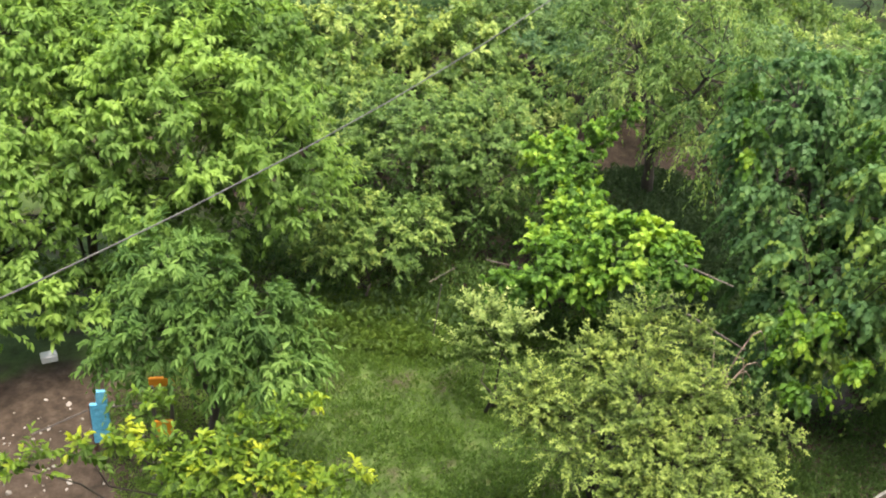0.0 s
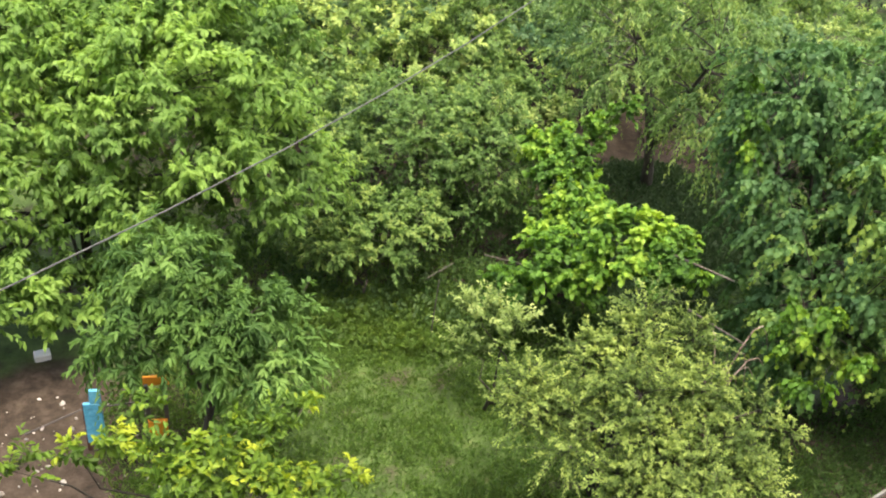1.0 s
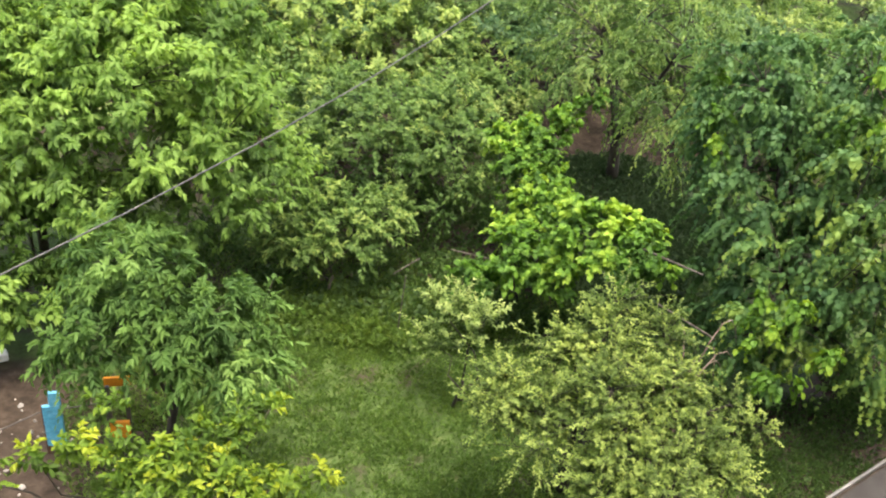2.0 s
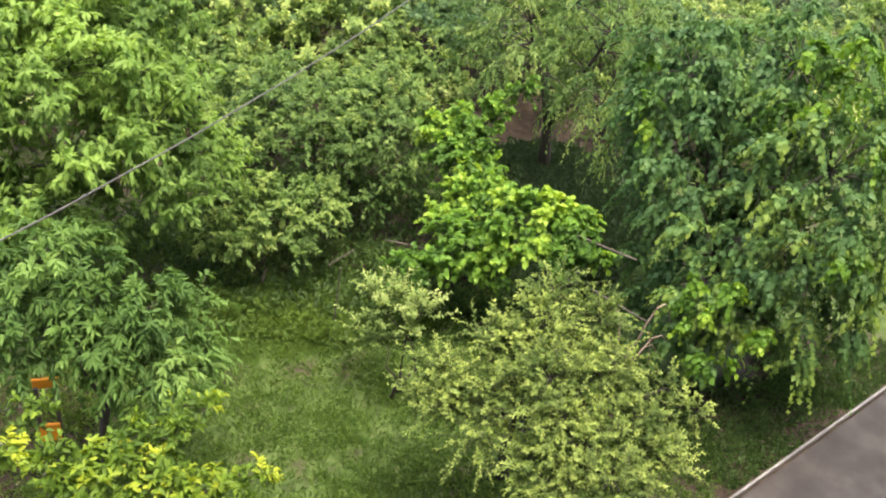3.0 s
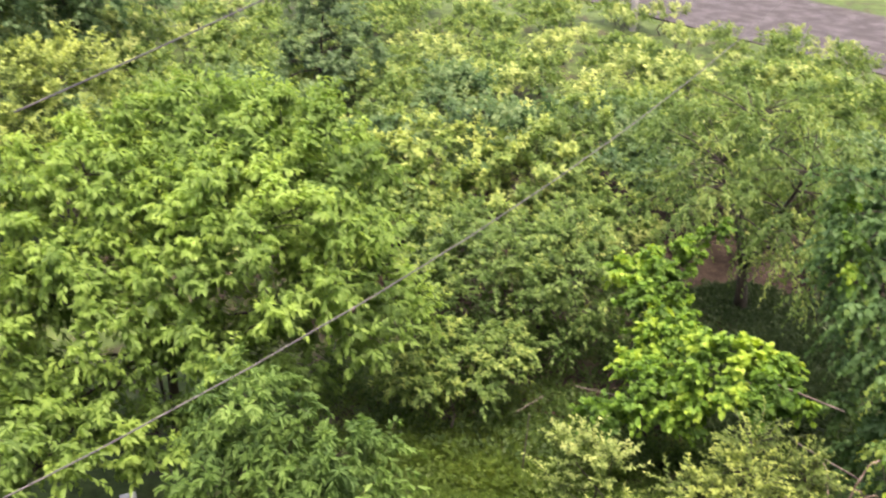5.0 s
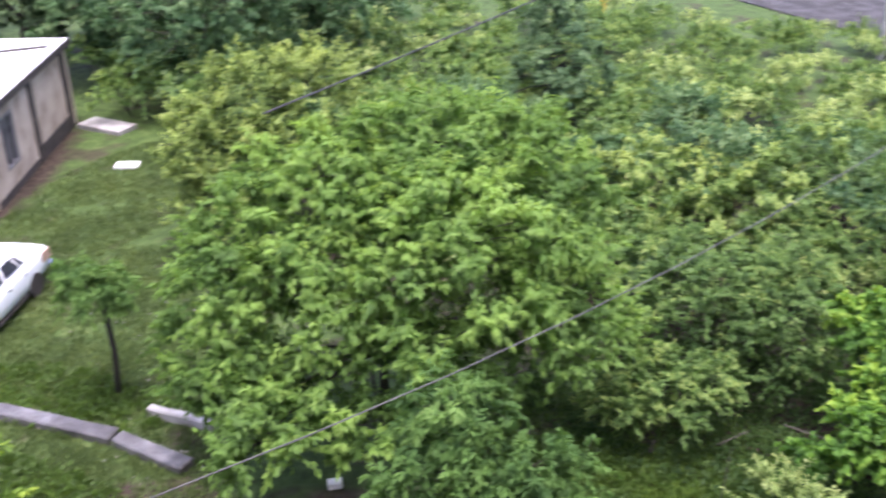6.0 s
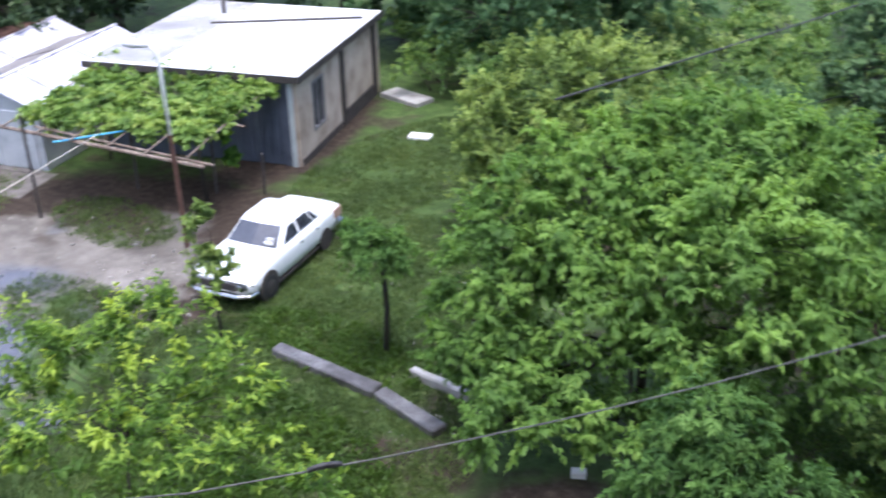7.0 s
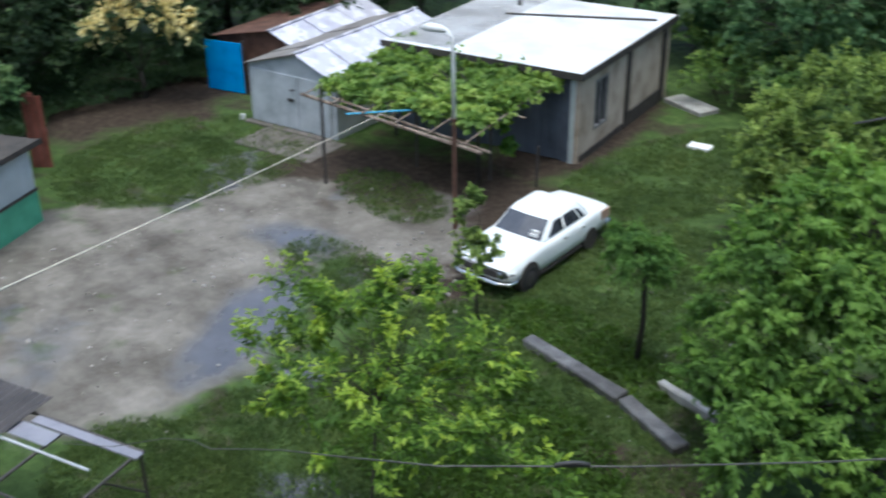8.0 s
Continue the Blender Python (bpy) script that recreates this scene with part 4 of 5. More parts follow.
def build_car(at, turn):
    car = thing("car", (*at, 0), turn, "old white four-door saloon car parked on the grass", "car")

    def ring(x, w, zb, zt):
        half = [(0.0, zb), (0.82 * w, zb), (0.97 * w, zb + 0.10), (w, zb + 0.30), (0.985 * w, zt - 0.16), (0.95 * w, zt - 0.04), (0.86 * w, zt), (0.4 * w, zt + 0.022), (0.0, zt + 0.028)]
        return [(x, y, z) for y, z in half] + [(x, -y, z) for y, z in half[-2:0:-1]]

    st = [(2.31, 0.76, 0.5, 0.76), (2.25, 0.83, 0.46, 0.82), (2.0, 0.87, 0.34, 0.88), (1.5, 0.89, 0.25, 0.92), (0.85, 0.90, 0.24, 0.955), (0.0, 0.905, 0.24, 0.95), (-1.0, 0.905, 0.24, 0.955),
          (-1.6, 0.895, 0.26, 0.96), (-2.1, 0.87, 0.30, 0.93), (-2.3, 0.83, 0.36, 0.90), (-2.35, 0.78, 0.44, 0.84)]
    part("body", loft(bmesh.new(), [ring(*s) for s in st]), BODY_WHITE, car, "white painted body", smooth=True)

    def cab(z, xf, xr, w, r=0.1):
        return [(xf - r, w, z), (xf, w - r, z), (xf + 0.04, 0, z), (xf, -w + r, z), (xf - r, -w, z), (xr + r, -w, z), (xr, -w + r, z), (xr - 0.03, 0, z), (xr, w - r, z), (xr + r, w, z)]

    part("cabin", loft(bmesh.new(), [cab(0.93, 0.80, -1.52, 0.775), cab(1.0, 0.74, -1.46, 0.765), cab(1.34, 0.26, -1.10, 0.64), cab(1.42, 0.10, -0.98, 0.60), cab(1.455, -0.10, -0.80, 0.50), cab(1.465, -0.3, -0.6, 0.3)]), BODY_WHITE, car, "white roof and pillars", smooth=True)

    def pane(name, pts, n, label=""):
        bm = bmesh.new()
        n = Vector(n).normalized()
        a = [bm.verts.new(Vector(p) + n * 0.012) for p in pts]
        b = [bm.verts.new(Vector(p) - n * 0.02) for p in pts]
        bm.faces.new(a), bm.faces.new(b[::-1])
        for k in range(len(a)):
            bm.faces.new((a[k], b[k], b[(k + 1) % len(a)], a[(k + 1) % len(a)]))
        bmesh.ops.recalc_face_normals(bm, faces=bm.faces)
        return part(name, bm, GLASS_DARK, car, label)

    pane("windscreen", [(0.755, 0.69, 0.985), (0.80, 0, 0.985), (0.755, -0.69, 0.985), (0.27, -0.575, 1.35), (0.315, 0, 1.355), (0.27, 0.575, 1.35)], (0.6, 0, 0.8), "dark windscreen")
    pane("rear_window", [(-1.46, -0.62, 1.02), (-1.46, 0.62, 1.02), (-1.13, 0.52, 1.32), (-1.13, -0.52, 1.32)], (-0.65, 0, 0.75), "dark rear window")
    for s in (1, -1):
        n = (0, s, 0.35)
        pane("side_window", [(0.52, s * 0.772, 1.0), (0.14, s * 0.665, 1.31), (-0.16, s * 0.665, 1.31), (-0.16, s * 0.772, 1.0)], n)
        pane("side_window", [(-0.26, s * 0.772, 1.0), (-0.26, s * 0.665, 1.31), (-0.72, s * 0.665, 1.31), (-0.92, s * 0.772, 1.0)], n)
        pane("quarter_window", [(-0.99, s * 0.772, 1.0), (-0.82, s * 0.668, 1.29), (-0.95, s * 0.68, 1.25), (-1.15, s * 0.772, 1.0)], n)
        for x0 in (0.45, -0.35):
            part("door_handle", boxes(((x0 - 0.6, s * 0.905 - 0.01, 0.80), (x0 - 0.45, s * 0.905 + 0.025, 0.83)), bevel=0.004), CHROME, car)
        for x in (1.48, -1.32):
            bm = bmesh.new()
            arch, out = (0.40, 0.925) if x > 0 else (0.31, 0.885)
            # the body has no opening; a dark disc stands in for the arch's shade
            tube(bm, [(x, s * 0.60, 0.36 if x > 0 else 0.30), (x, s * 0.912, 0.36 if x > 0 else 0.30)], [arch, arch], 20)
            part("wheel_arch", bm, STAIN, car, "dark disc for the shaded hollow of the wheel arch")
            w = part("wheel", tube(bmesh.new(), [(x, s * 0.70, 0.33), (x, s * 0.74, 0.33), (x, s * (out - 0.025), 0.33), (x, s * out, 0.33)], [0.30, 0.335, 0.335, 0.30], 24), RUBBER, car, "black tyre", smooth=False)
            part("hub_cap", tube(bmesh.new(), [(x, s * (out - 0.001), 0.33), (x, s * (out + 0.015), 0.33), (x, s * (out + 0.025), 0.33)], [0.19, 0.17, 0.06], 18), STEEL, w, "dull steel hub cap")
        part("headlight", tube(bmesh.new(), [(2.24, s * 0.62, 0.66), (2.34, s * 0.62, 0.66), (2.36, s * 0.62, 0.66)], [0.10, 0.095, 0.06], 16), CHROME, car, "round chrome-rimmed headlight")
        part("tail_light", boxes(((-2.37, s * 0.70 - 0.06, 0.58), (-2.33, s * 0.70 + 0.06, 0.80)), bevel=0.008), RUST_RED, car, "red tail lamp")
    part("grille", boxes(((2.30, -0.50, 0.56), (2.345, 0.50, 0.74)), bevel=0.006), STEEL, car, "dark slatted grille")
    for x in (2.36, -2.38):
        sx = 1 if x > 0 else -1
        bm = bmesh.new()
        tube(bm, [(x - sx * 0.32, 0.90, 0.46), (x - sx * 0.08, 0.86, 0.46), (x + sx * 0.04, 0.6, 0.46), (x + sx * 0.06, 0, 0.46), (x + sx * 0.04, -0.6, 0.46), (x - sx * 0.08, -0.86, 0.46), (x - sx * 0.32, -0.90, 0.46)], [0.035, 0.045, 0.05, 0.05, 0.05, 0.045, 0.035], 8)
        part("bumper", bm, CHROME, car, "bright metal bumper")
    part("sill", boxes(((-0.95, -0.88, 0.2), (1.05, 0.88, 0.262))), STAIN, car)
    part("wing_patch", boxes(((-2.26, 0.858, 0.62), (-1.85, 0.893, 0.90)), bevel=0.012), material("primer_patch", [(0.36, 0.22, 0.15), (0.5, 0.36, 0.27)], 6, 0.7), car, "rusty primer patch on the rear wing")
    part("paper_sheet", boxes(((0.70, 0.34, 1.03), (0.74, 0.58, 1.10)), ((0.62, 0.36, 1.09), (0.66, 0.56, 1.17))), WHITE_PAINT, car, "white paper behind the windscreen")
    for y in (0.3, -0.35):
        part("wiper", pipe([(0.80, y, 1.0), (0.70, y + 0.4, 1.05)], 0.008, 5), STEEL, car)
    return car


build_car((-17.48, 16.72), 282.7)


# ---- concrete edging walls ----
def kerb_wall(a, b, w, h, label, mat=None):
    d = Vector((b[0] - a[0], b[1] - a[1]))
    t = thing("concrete_beam", (*a, 0), math.degrees(math.atan2(d.y, d.x)), label, "concrete beam", "concrete edging")
    bm = boxes(((0, -w / 2, -0.1), (d.length, w / 2, h)), bevel=0.03)
    bmesh.ops.subdivide_edges(bm, edges=bm.edges, cuts=3, use_grid_fill=True)
    for v in bm.verts:
        v.co += 0.025 * Vector(noise.noise_vector(v.co * 2.5 + Vector((a[0], a[1], 0))))
    part("beam", bm, mat or WET_CONCRETE, t)


kerb_wall((-14.5, 13.78), (-11.62, 13.78), 0.36, 0.21, "long wet concrete beam edging the yard")
kerb_wall((-11.55, 13.76), (-9.75, 13.42), 0.36, 0.20, "cracked wet concrete beam edging the yard")
kerb_wall((-11.45, 14.75), (-9.9, 14.68), 0.2, 0.24, "short pale concrete edging half hidden by leaves", CONCRETE)


# ---- pipe canopy with corrugated sheets ----
can = thing("pipe_canopy", (-13.16, 4.35, 0), 204.8, "open pipe frame with some grey corrugated roof sheets", "canopy")
part("fascia", boxes(((-0.02, 0.02, 2.47), (2.2, 0.2, 2.51)), bevel=0.006), BOARD, can, "lilac-grey board")
for x in (0.05, 4.2):
    for y in (0.03, 3.2):
        part("post", pipe([(x, y, -0.1), (x, y, 2.45)], 0.03), STEEL, can)
part("front_pipe", pipe([(0, 0, 2.49), (4.3, 0, 2.49)], 0.03), STEEL, can)
part("back_pipe", pipe([(0, 3.2, 2.49), (4.3, 3.2, 2.49)], 0.03), STEEL, can)
for x, y0, y1 in ((0.1, 0.0, 3.2), (1.55, 0.0, 3.2), (3.0, 0.0, 3.2)):
    part("cross_pipe", pipe([(x, y0, 2.455), (x, y1, 2.455)], 0.028), STEEL, can)
part("purlin", pipe([(0.45, 0.72, 2.50), (4.3, 0.72, 2.50)], 0.024), TIN, can)
part("purlin", pipe([(0.3, 1.7, 2.50), (4.3, 1.7, 2.50)], 0.024), STEEL, can)
part("brace", pipe([(0.05, 0.04, 1.7), (0.1, 0.8, 2.44)], 0.02), STEEL, can)
part("flat_sheet", boxes(((1.45, 0.28, 2.53), (2.7, 0.62, 2.545)), bevel=0.004), BOARD, can, "pale flat roof sheet")


def corrugated(x0, x1, y0, y1, z, name, mat, label):
    bm = bmesh.new()
    n = int((x1 - x0) / 0.035)
    rows = [[bm.verts.new((x0 + (x1 - x0) * k / n, y, z + 0.022 * math.sin(k * 1.35))) for k in range(n + 1)] for y in (y0, y1)]
    low = [[bm.verts.new(v.co - Vector((0, 0, 0.008))) for v in r] for r in rows]
    for k in range(n):
        bm.faces.new((rows[0][k], rows[0][k + 1], rows[1][k + 1], rows[1][k]))
        bm.faces.new((low[0][k], low[1][k], low[1][k + 1], low[0][k + 1]))
        bm.faces.new((rows[0][k], low[0][k], low[0][k + 1], rows[0][k + 1]))
        bm.faces.new((rows[1][k + 1], low[1][k + 1], low[1][k], rows[1][k]))
    part(name, bm, mat, can, label)


corrugated(2.25, 4.6, -0.35, 0.75, 2.60, "corrugated_sheet", DARK_SHEET, "dark corrugated roof sheet")
corrugated(0.9, 2.6, 2.2, 3.4, 2.57, "corrugated_sheet", TIN, "grey corrugated roof sheet")


# ---- cables ----
def cable(name, pts, r, mat, label):
    t = thing(name, (0, 0, 0), 0, label, "cable")
    part("strand", pipe(pts, r, 6), mat, t, smooth=True)
    return t


def spanned(a, b, sag, n=24):
    a, b = Vector(a), Vector(b)
    return [a.lerp(b, k / n) - Vector((0, 0, sag * 4 * (k / n) * (1 - k / n))) for k in range(n + 1)]


cable("overhead_cable", [(-14.19, 3.45, 2.48), (-11.98, 3.55, 3.72), (-10.17, 3.63, 4.91), (-8.94, 3.5, 5.69), (-8.13, 3.37, 6.13), (-6.98, 3.24, 6.9), (-6.05, 3.1, 7.53), (-4.89, 2.92, 8.28)] + [(-5.84 + 0.654 * y, y, 6.075 + 0.264 * y + 0.0193 * (y - 13) ** 2) for y in np.arange(3.0, 27, 1.0)], 0.006, WIRE, "thin grey overhead cable crossing above the garden")
cable("cable_clamp", spanned((-3.50, 3.58, 8.74), (-3.38, 3.76, 8.73), -0.02, 4), 0.016, WIRE_DARK, "black clamp and tape on the overhead cable")
cable("dark_cable", spanned((-10.75, 19.3, 5.02), (-2.9, 50.0, 5.1), 0.15), 0.024, WIRE_DARK, "dark overhead cable behind the maple")
cable("washing_line", spanned((-23.53, 16.57, 2.42), (-9.7, 1.0, 7.6), 0.05), 0.010, WIRE_PALE, "pale rope strung from the pergola")

# ---- playground piece, boards and posts ----
play = thing("playground_seesaw", (-5.28, 11.8, 0), 12, "blue and orange painted playground boards on posts", "play equipment")
part("blue_board", boxes(((-0.09, -0.03, 0.22), (0.19, 0.03, 1.05)), ((0.02, -0.03, 1.05), (0.19, 0.03, 1.32)), bevel=0.01), BLUE_TOY, play, "flaking sky-blue board")
part("post", boxes(((-0.12, 0.034, -0.1), (-0.06, 0.09, 1.0)), ((0.06, 0.034, -0.1), (0.12, 0.09, 1.2))), RUST, play)
part("orange_board", boxes(((0.86, -0.02, 0.28), (1.16, 0.04, 0.62)), bevel=0.01), ORANGE, play, "orange board")
part("orange_board", boxes(((0.80, 0.28, 1.1), (1.2, 0.33, 1.28)), bevel=0.01), ORANGE, play, "orange board")
part("frame_post", boxes(((0.84, 0.044, -0.1), (0.9, 0.1, 1.3)), ((1.12, 0.044, -0.1), (1.18, 0.1, 1.3))), STEEL, play)
part("rail", pipe([(-1.0, -0.1, 0.55), (-0.16, 0.06, 0.86), (1.0, 0.07, 1.0)], 0.012), STEEL, play)

for k, (x, y, w, d, h, a, lb) in enumerate([(-22.3, 28.8, 1.9, 0.9, 0.16, -8, "low pale concrete slab beside the outbuilding"), (-19.6, 26.0, 0.75, 0.45, 0.10, 20, "white sheet lying on the grass"),
                                            (-6.93, 13.9, 0.28, 0.2, 0.12, 30, "white box lying under the tree"), (-31.5, 15.9, 0.14, 0.14, 0.2, 10, "white-topped short post by the tin shed")]):
    b = part(("yard_slab", "white_sheet", "white_box", "short_post")[k], boxes(((-w / 2, -d / 2, -0.05), (w / 2, d / 2, h)), bevel=0.02), CONCRETE if k == 0 else WHITE_PAINT)
    b.matrix_world = pose(x, y, 0, 0, 0, a)
    tagged(b, lb, ("slab", "sheet", "box", "post")[k])

for a, b, r, lb in (((-0.12, 15.55, -0.1), (-0.05, 15.5, 1.34), 0.022, "thin pale stake standing at the lawn's edge"), ((-0.28, 16.01, 1.0), (0.19, 16.41, 1.12), 0.02, "pale stick leaning in the bushes"),
                    ((0.8, 17.3, 0.77), (1.9, 16.95, 0.8), 0.025, "bare grey pole reaching into the vine"), ((3.7, 14.9, 2.85), (4.9, 14.5, 2.62), 0.03, "old grey pole carrying the vine"),
                    ((4.2, 14.3, 2.1), (5.2, 13.9, 1.75), 0.03, "old brown branch under the vine")):
    p = part("garden_stake", pipe([a, b], r * 0.55, 6), STAKE)
    tagged(p, lb, "stake", "garden stakes")

# arching dry branches lying against the vine
dry = thing("dead_branches", (4.53, 12.90, 0), 0, "heap of arching dry brown branches beneath the vine", "branches")
rng = random.Random(12)
for k in range(11):
    a, r, h = rng.uniform(0, 6.28), rng.uniform(0.3, 0.8), rng.uniform(1.2, 2.2)
    dx, dy = math.cos(a) * r, math.sin(a) * r
    way = [(dx * (1.6 * f - 0.3), dy * (1.6 * f - 0.3), h * 1.25 * math.sin(2.3 * f)) for f in (0.0, 0.15, 0.3, 0.45, 0.6, 0.75, 0.88, 1.0)]
    part("branch", tube(bmesh.new(), way, [0.018, 0.017, 0.015, 0.013, 0.011, 0.009, 0.007, 0.004], 5), WOOD, dry)

for x, y, h, m, nm, lb in ((-8.59, 47.4, 1.6, YELLOW, "gas_marker_post", "yellow marker post far behind the shrubs"), (3.3, 45.0, 7.5, CONCRETE, "utility_pole", "pale concrete pole beside the far road")):
    p = tagged(part(nm, tube(bmesh.new(), [(0, 0, -0.2), (0, 0, h)], [0.16, 0.12] if m is CONCRETE else [0.13, 0.13], 8), m), lb, "post")
    p.matrix_world = pose(x, y, 0)

# ---- wild shrubs behind the garden, the dark wood and distant trees ----
SPR = random.Random(11)


def shrub_kind(seed, mat, h, w, label, size=0.16):
    lobes = []
    r = random.Random(seed)
    for k in range(5):
        a, d = r.uniform(0, 6.28), r.uniform(0, 0.55) * w
        lobes.append((math.cos(a) * d, math.sin(a) * d, h * r.uniform(0.35, 0.72), w * r.uniform(0.4, 0.6), w * r.uniform(0.4, 0.6), h * r.uniform(0.22, 0.34)))
    return tree("wild_shrub", (0, 0), lobes, mat, label, "shrub", seed=seed, girth=0.05, stems=3, group="wild shrubs", twigs=1, bough=0.5, shoots=7, leaves=11, cover=0.17, size=size, slim=0.6,
                droop=0.35, up=0.7, arch=0.25, reach=1.15, under=-0.05, inner=0.05, simple=True)


KINDS = [shrub_kind(31, LEAF_WILD, 1.9, 1.7, "wild shrub with mid-green leaves in the thicket"), shrub_kind(32, LEAF_BUSH, 1.7, 1.9, "deep green wild shrub in the thicket"),
         shrub_kind(33, LEAF_WILD_PALE, 1.6, 1.5, "pale olive wild shrub in the thicket"), shrub_kind(34, LEAF_DARK, 2.6, 1.8, "tall dark wild shrub in the thicket")]
homes = [(-3.5, 23.0), (2.0, 23.5), (-9.5, 24.0), (6.5, 26.5)]
for ob, (x, y) in zip(KINDS, homes):
    ob.matrix_world = pose(x, y, 0, 0, 0, 40)
for gy in range(0, 17):
    for gx in range(0, 24):
        x, y = -26 + gx * 1.95 + SPR.uniform(-0.7, 0.7) + (gy % 2) * 0.9, 21.5 + gy * 1.65 + SPR.uniform(-0.6, 0.6)
        if x < -22 and y < 32.5 or x < -16.5 and y < 29.5 or x < -10.2 and y < 26 or y > min(46.5, 48.5 - 0.83 * x) or (y < 23.2 and x < -7):
            continue
        if y < 0.76 * x + 11.5 and x > 8 or y < 21.5 and x > 7.5 or (x - 4.6) ** 2 + (y - 21.6) ** 2 < 5 or x > 19:
            continue
        if (x + 0.3) ** 2 + (y - 20) ** 2 < 5:
            continue
        # more pale kinds farther off: distance haze put into the leaf colour
        k = SPR.choice((0, 0, 1, 1, 2, 3)) if y < 33 else SPR.choice((0, 0, 2, 2, 1))
        s = SPR.uniform(0.75, 1.25) * (0.75 if y > 38 else 1.0)
        c = copy_thing(KINDS[k], pose(x, y, -0.05, 0, 0, SPR.uniform(0, 360)))
        c.scale = (s, s, s * SPR.uniform(0.85, 1.15))

wood = tree("forest_tree", (-40.5, 12.5), [(-40.5, 12.5, 5.5, 2.6, 2.6, 2.0), (-41.5, 13.8, 3.6, 2.4, 2.2, 2.0), (-39.6, 11.2, 3.4, 2.2, 2.2, 1.9), (-39.9, 13.4, 2.0, 1.9, 1.9, 1.4)], LEAF_SHADED, "tall tree at the edge of the wood, shade put into its dark leaves",
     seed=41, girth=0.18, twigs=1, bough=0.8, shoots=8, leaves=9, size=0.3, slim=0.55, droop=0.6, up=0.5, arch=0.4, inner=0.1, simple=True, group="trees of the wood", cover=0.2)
for x, y, s in ((-37.6, 10.2, 0.75), (-38.6, 18.2, 0.8), (-36.9, 21.5, 0.8), (-36.6, 7.2, 0.7), (-38.2, 7.6, 1.0), (-43.5, 16.8, 1.25), (-41.0, 20.5, 1.1), (-45.0, 9.0, 1.4), (-39.2, 24.0, 1.15), (-36.5, 27.5, 1.0), (-46.5, 22.0, 1.4), (-33.5, 31.5, 1.1), (-40.0, 3.0, 1.2), (-29.6, 34.0, 1.05), (-42.0, 30.0, 1.3), (-37.0, 35.0, 1.3)):
    c = copy_thing(wood, pose(x, y, -0.05, 0, 0, SPR.uniform(0, 360)))
    c.scale = (s, s, s)
back = tree("backyard_tree", (-20.3, 31.5), [(-20.7, 31.0, 3.2, 2.2, 2.0, 1.9), (-19.0, 32.0, 3.6, 2.2, 2.2, 1.8), (-21.0, 32.6, 2.2, 2.0, 1.8, 1.6), (-20.0, 30.9, 1.3, 1.8, 1.5, 1.1)], LEAF_DARK, "broad green tree behind the outbuilding",
     seed=42, girth=0.14, twigs=1, bough=0.6, shoots=9, leaves=12, size=0.2, slim=0.55, droop=0.5, up=0.5, arch=0.4, inner=0.1, simple=True, group="trees behind the outbuilding")
for x, y, s in ((-24.8, 33.8, 1.1), (-17.6, 36.5, 1.2), (-27.0, 37.5, 1.3), (-21.5, 38.5, 1.3)):
    c = copy_thing(back, pose(x, y, -0.05, 0, 0, SPR.uniform(0, 360)))
    c.scale = (s, s, s)
fl = tree("flowering_tree", (-35.9, 14.2), [(-35.7, 14.5, 2.9, 1.5, 1.4, 1.4), (-36.2, 13.1, 2.3, 0.9, 0.9, 1.0), (-34.8, 15.3, 2.3, 0.9, 0.95, 1.0)], LEAF_SHADED, "dark tree hung with creamy yellow blossom",
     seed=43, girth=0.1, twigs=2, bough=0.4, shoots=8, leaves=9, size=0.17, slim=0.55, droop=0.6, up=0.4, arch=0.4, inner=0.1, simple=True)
rngf = np.random.default_rng(5)
bl = foliage("blossom", [(0.4, 0.2, 3.3, 1.3, 1.3, 1.4), (-0.2, -1.1, 2.5, 0.7, 0.7, 0.9), (1.2, 1.2, 2.6, 0.7, 0.7, 1.0)], rngf, bough=0.32, shoots=6, leaves=12, size=0.10, slim=0.8, droop=0.5, under=-0.3, inner=0.0, cover=0.3, simple=True)[0]
link("blossom", bl, FLOWER, fl, "creamy yellow blossom")
tree("corner_bush", (-31.9, 7.6), [(-31.9, 7.9, 2.7, 0.9, 0.9, 0.9), (-31.6, 7.0, 2.2, 0.8, 0.8, 0.9)], LEAF_DARK, "green bush growing behind the pale hut", "bush",
     seed=44, girth=0.06, bough=0.32, shoots=8, leaves=11, size=0.14, slim=0.55, droop=0.4, up=0.5, arch=0.3, simple=True)

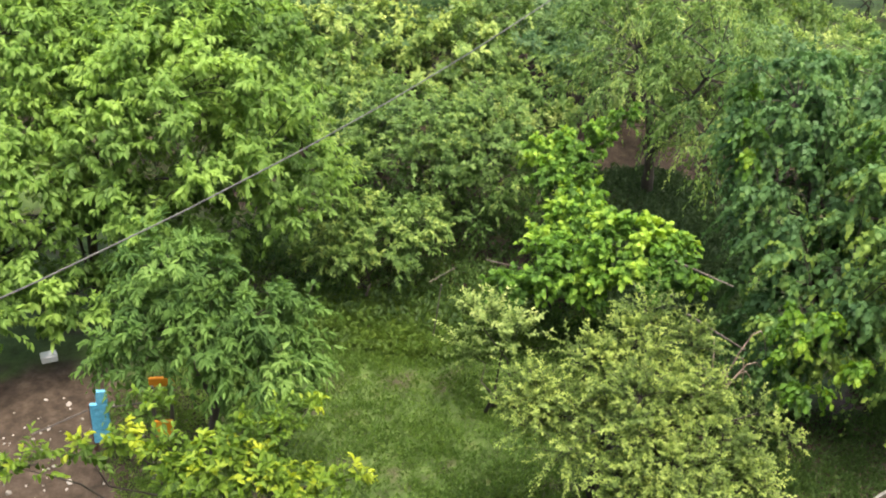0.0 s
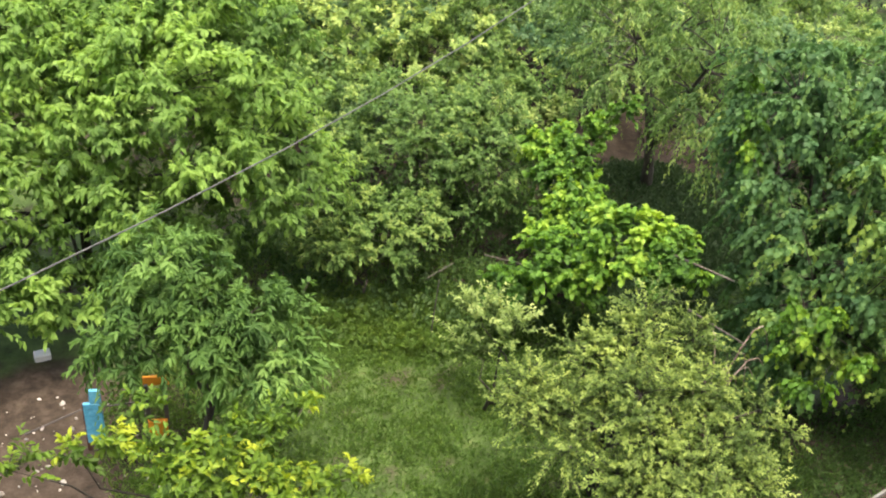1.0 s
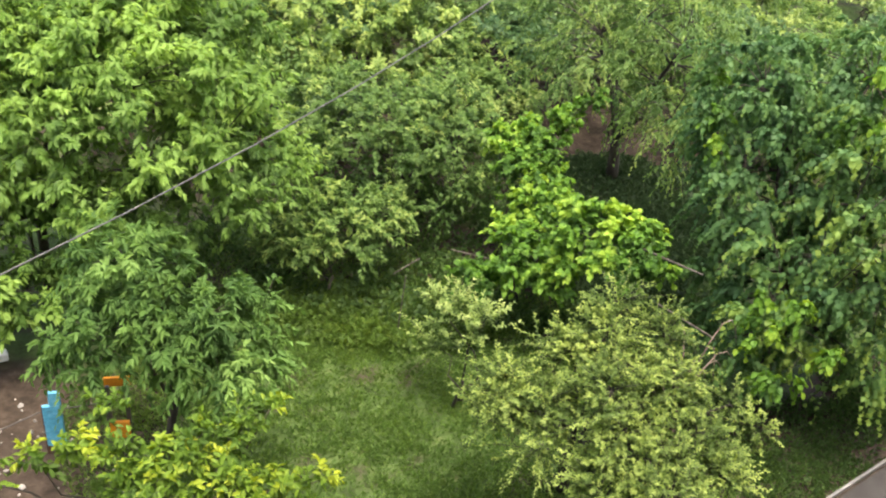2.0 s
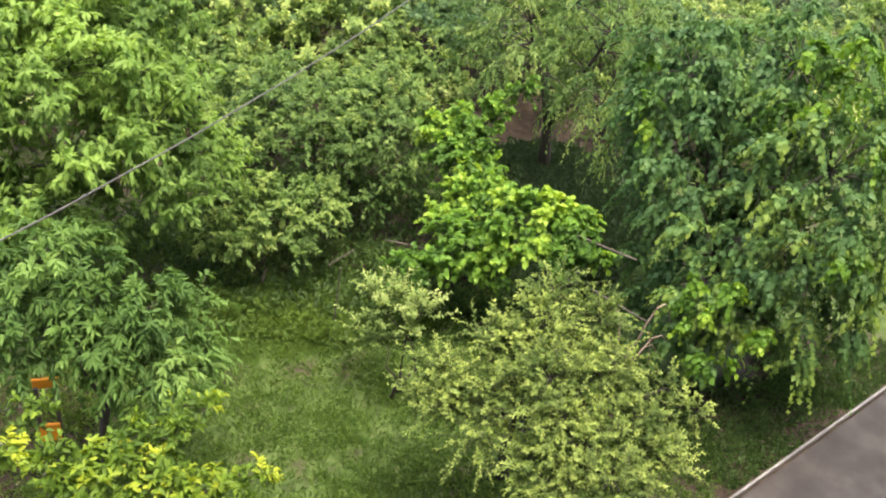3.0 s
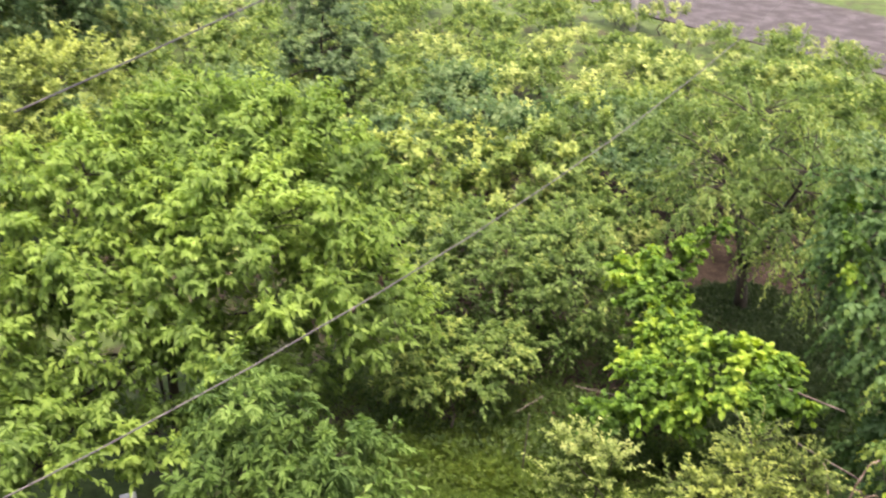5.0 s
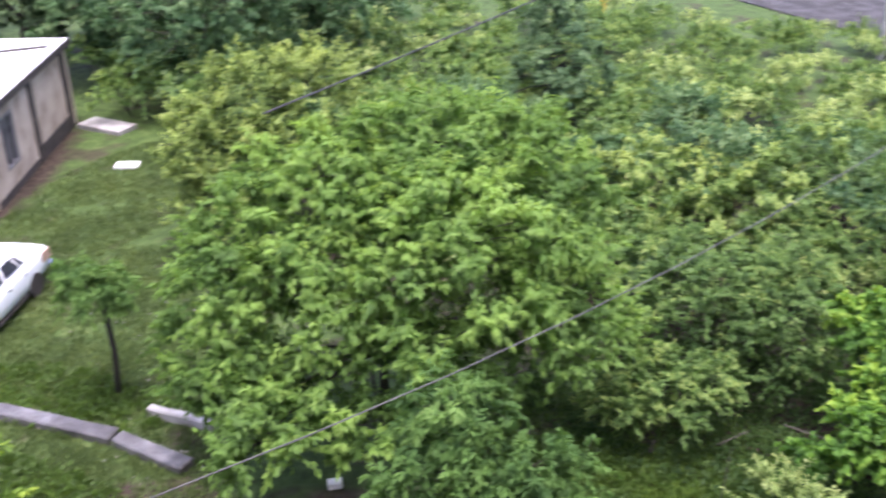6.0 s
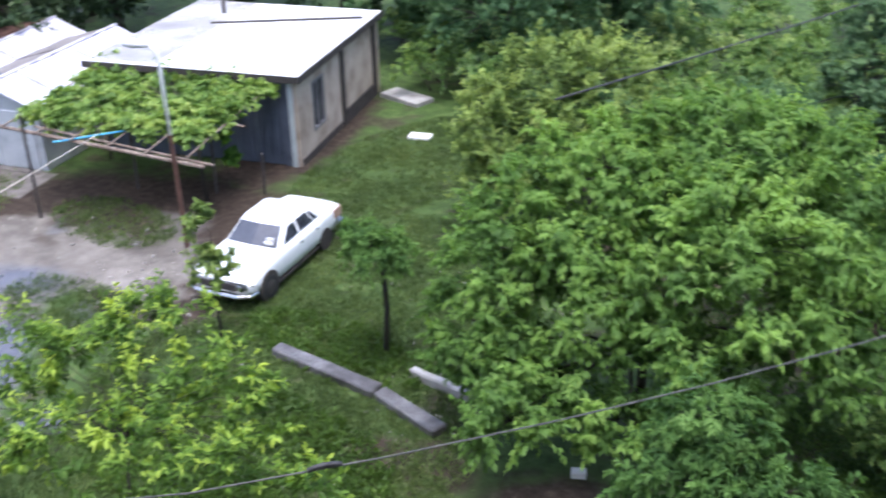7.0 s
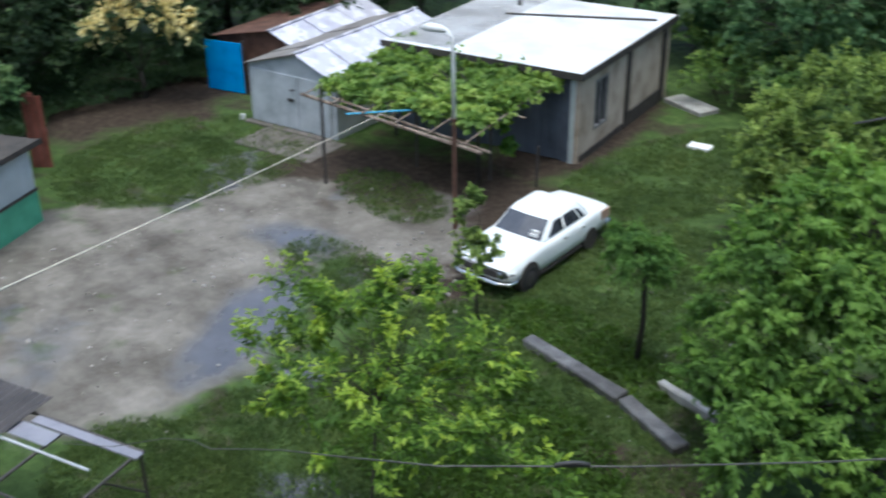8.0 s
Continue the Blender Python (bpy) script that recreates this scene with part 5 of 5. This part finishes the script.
# ---- low weeds and grass ----
def scatter(name, spots, n, size, mat, label, seed, slim, lift, per):
    rng = np.random.default_rng(seed)
    ps = []
    for cx, cy, rx, ry, w in spots:
        m = int(n * w)
        a, r = rng.uniform(0, 2 * math.pi, m), np.sqrt(rng.random(m))
        q = np.stack([cx + rx * r * np.cos(a), cy + ry * r * np.sin(a), np.full(m, lift)], 1)
        q = q[q[:, 1] > 1.75 + (q[:, 0] + 6.6) * 0.7606]
        dens = np.array([noise.noise(Vector((p[0] * 0.9, p[1] * 0.9, seed))) + 0.6 * noise.noise(Vector((p[0] * 3, p[1] * 3, seed))) for p in q])
        ps.append(q[dens > rng.uniform(-0.9, 0.35, len(q))])
    c = np.concatenate(ps)
    o = rng.normal(0, 0.5, (len(c), 3)) + np.array([0, 0, 0.8])
    o /= np.linalg.norm(o, axis=1, keepdims=True)
    t = 0.3 + 0.25 * np.array([noise.noise(Vector((p[0] * 0.6, p[1] * 0.6, 4))) for p in c]) + rng.normal(0, 0.12, len(c))
    p = np.repeat(c, per, 0) + rng.normal(0, 1, (len(c) * per, 3)) * np.array([size * 0.7, size * 0.7, 0])
    tip = unit(np.repeat(o, per, 0) * 0.8 + rng.normal(0, 0.55, p.shape) + np.array([0, 0, 0.25]))
    tip[:, 2] = np.abs(tip[:, 2])
    up_side = np.array([0, 0, 1.0]) + rng.normal(0, 0.4, p.shape)
    me = blades(name, p, tip, up_side, size * rng.uniform(0.6, 1.4, len(p)), np.repeat(t, per) + rng.normal(0, 0.08, len(p)), slim, True)
    tagged(link(name, me, mat), label, "grass", kind="stuff")


LEAF_ROUGH = leaf_material("leaf_rough", (0.062, 0.10, 0.032), (0.12, 0.172, 0.05), (0.21, 0.25, 0.085))
LEAF_WEED = leaf_material("leaf_weed", (0.045, 0.085, 0.016), (0.085, 0.15, 0.026), (0.16, 0.23, 0.045))
# shade below the bushes and the vine tree put into this darker green
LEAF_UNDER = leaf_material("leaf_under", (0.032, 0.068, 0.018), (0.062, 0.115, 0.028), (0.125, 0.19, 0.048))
LEAF_GRASS = leaf_material("leaf_grass", (0.055, 0.11, 0.022), (0.11, 0.19, 0.036), (0.2, 0.265, 0.06))
scatter("lawn_grass", [(0.5, 13.0, 6.0, 4.2, 1.0), (-2.0, 16.5, 4.0, 2.0, 0.3)], 24000, 0.085, LEAF_GRASS, "short wet lawn grass", 51, 0.26, 0.0, 6)
scatter("yard_grass", [(-13.0, 12.0, 4.5, 3.5, 0.8), (-14.5, 17.5, 4.0, 4.0, 0.7), (-12.6, 7.4, 4.4, 3.3, 0.75), (-18.5, 24.0, 2.5, 5.0, 0.4), (-29.5, 11.5, 3.0, 3.0, 0.25), (-23, 16.1, 2.3, 1.2, 0.07), (-20.0, 12.4, 2.2, 1.2, 0.07), (-29.5, 13.0, 3.5, 4.0, 0.2), (-15.2, 5.0, 2.4, 1.8, 0.25)], 12500, 0.11, LEAF_ROUGH, "rough wet grass and weeds in the yard", 52, 0.24, 0.0, 6)
scatter("weed_patch", [(-12.5, 10.5, 3.5, 2.2, 0.6), (-1.0, 15.8, 3.0, 0.9, 0.35), (-9.5, 6.5, 3.0, 2.0, 0.5), (-13.5, 14.6, 2.5, 1.0, 0.2)], 3500, 0.11, LEAF_WEED, "low broad-leaved weeds", 53, 0.6, 0.08, 7)

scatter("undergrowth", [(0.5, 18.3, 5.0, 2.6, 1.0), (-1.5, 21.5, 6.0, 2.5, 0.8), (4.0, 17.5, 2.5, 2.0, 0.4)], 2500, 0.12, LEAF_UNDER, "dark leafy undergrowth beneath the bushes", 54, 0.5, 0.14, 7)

# dark green here paints the shade that the vine tree casts on the verge
scatter("verge_grass", [(7.6, 13.2, 3.2, 1.4, 1.0), (9.5, 15.2, 1.6, 1.2, 0.4)], 5000, 0.085, LEAF_UNDER, "wet grass on the verge beside the lane, tree shade put into its dark green", 57, 0.35, 0.01, 5)
# dark leaves stand in for the shade on the wood's floor
scatter("forest_undergrowth", [(-39.5, 12.5, 4.0, 7.0, 1.0), (-36.5, 8.0, 2.5, 3.0, 0.4), (-37.5, 20.0, 3.0, 4.0, 0.5)], 3000, 0.2, LEAF_SHADED, "undergrowth at the edge of the wood, shade put into its dark leaves", 55, 0.5, 0.3, 8)
# plants added to fill the hollow; their dark leaves hold its shade
scatter("shade_undergrowth", [(4.9, 20.4, 2.6, 2.2, 1.0), (4.2, 18.4, 1.8, 1.5, 0.6)], 2600, 0.15, LEAF_SHADED, "plants added under the willow, the hollow's shade put into their dark leaves", 56, 0.5, 0.25, 8)

# scattered pale stones and litter on the wet ground
rng = np.random.default_rng(8)
bm = bmesh.new()
for k in range(720):
    cx, cy, rx, ry = [(-21, 8, 5, 3), (-18.5, 14.5, 2.0, 1.5), (-13, 11.5, 3, 2.5), (-22, 13.5, 4, 3), (-12.5, 16.5, 3, 3), (-5.5, 11.5, 1.5, 1.5)][k % 6]
    x, y = cx + rx * rng.uniform(-1, 1), cy + ry * rng.uniform(-1, 1)
    s = rng.uniform(0.012, 0.03) + 0.05 * rng.random() ** 5
    r = bmesh.ops.create_icosphere(bm, subdivisions=1, radius=s, matrix=Matrix.LocRotScale((x, y, 0.01), Euler(rng.uniform(0, 6, 3)), (1.2, 0.9, 0.55)))
tagged(part("pebbles", bm, material("pale_stone", [(0.14, 0.13, 0.11), (0.26, 0.245, 0.22), (0.48, 0.46, 0.43)], 0.8, 0.6)), "scattered pale stones and scraps on the wet ground", "stones", kind="stuff")
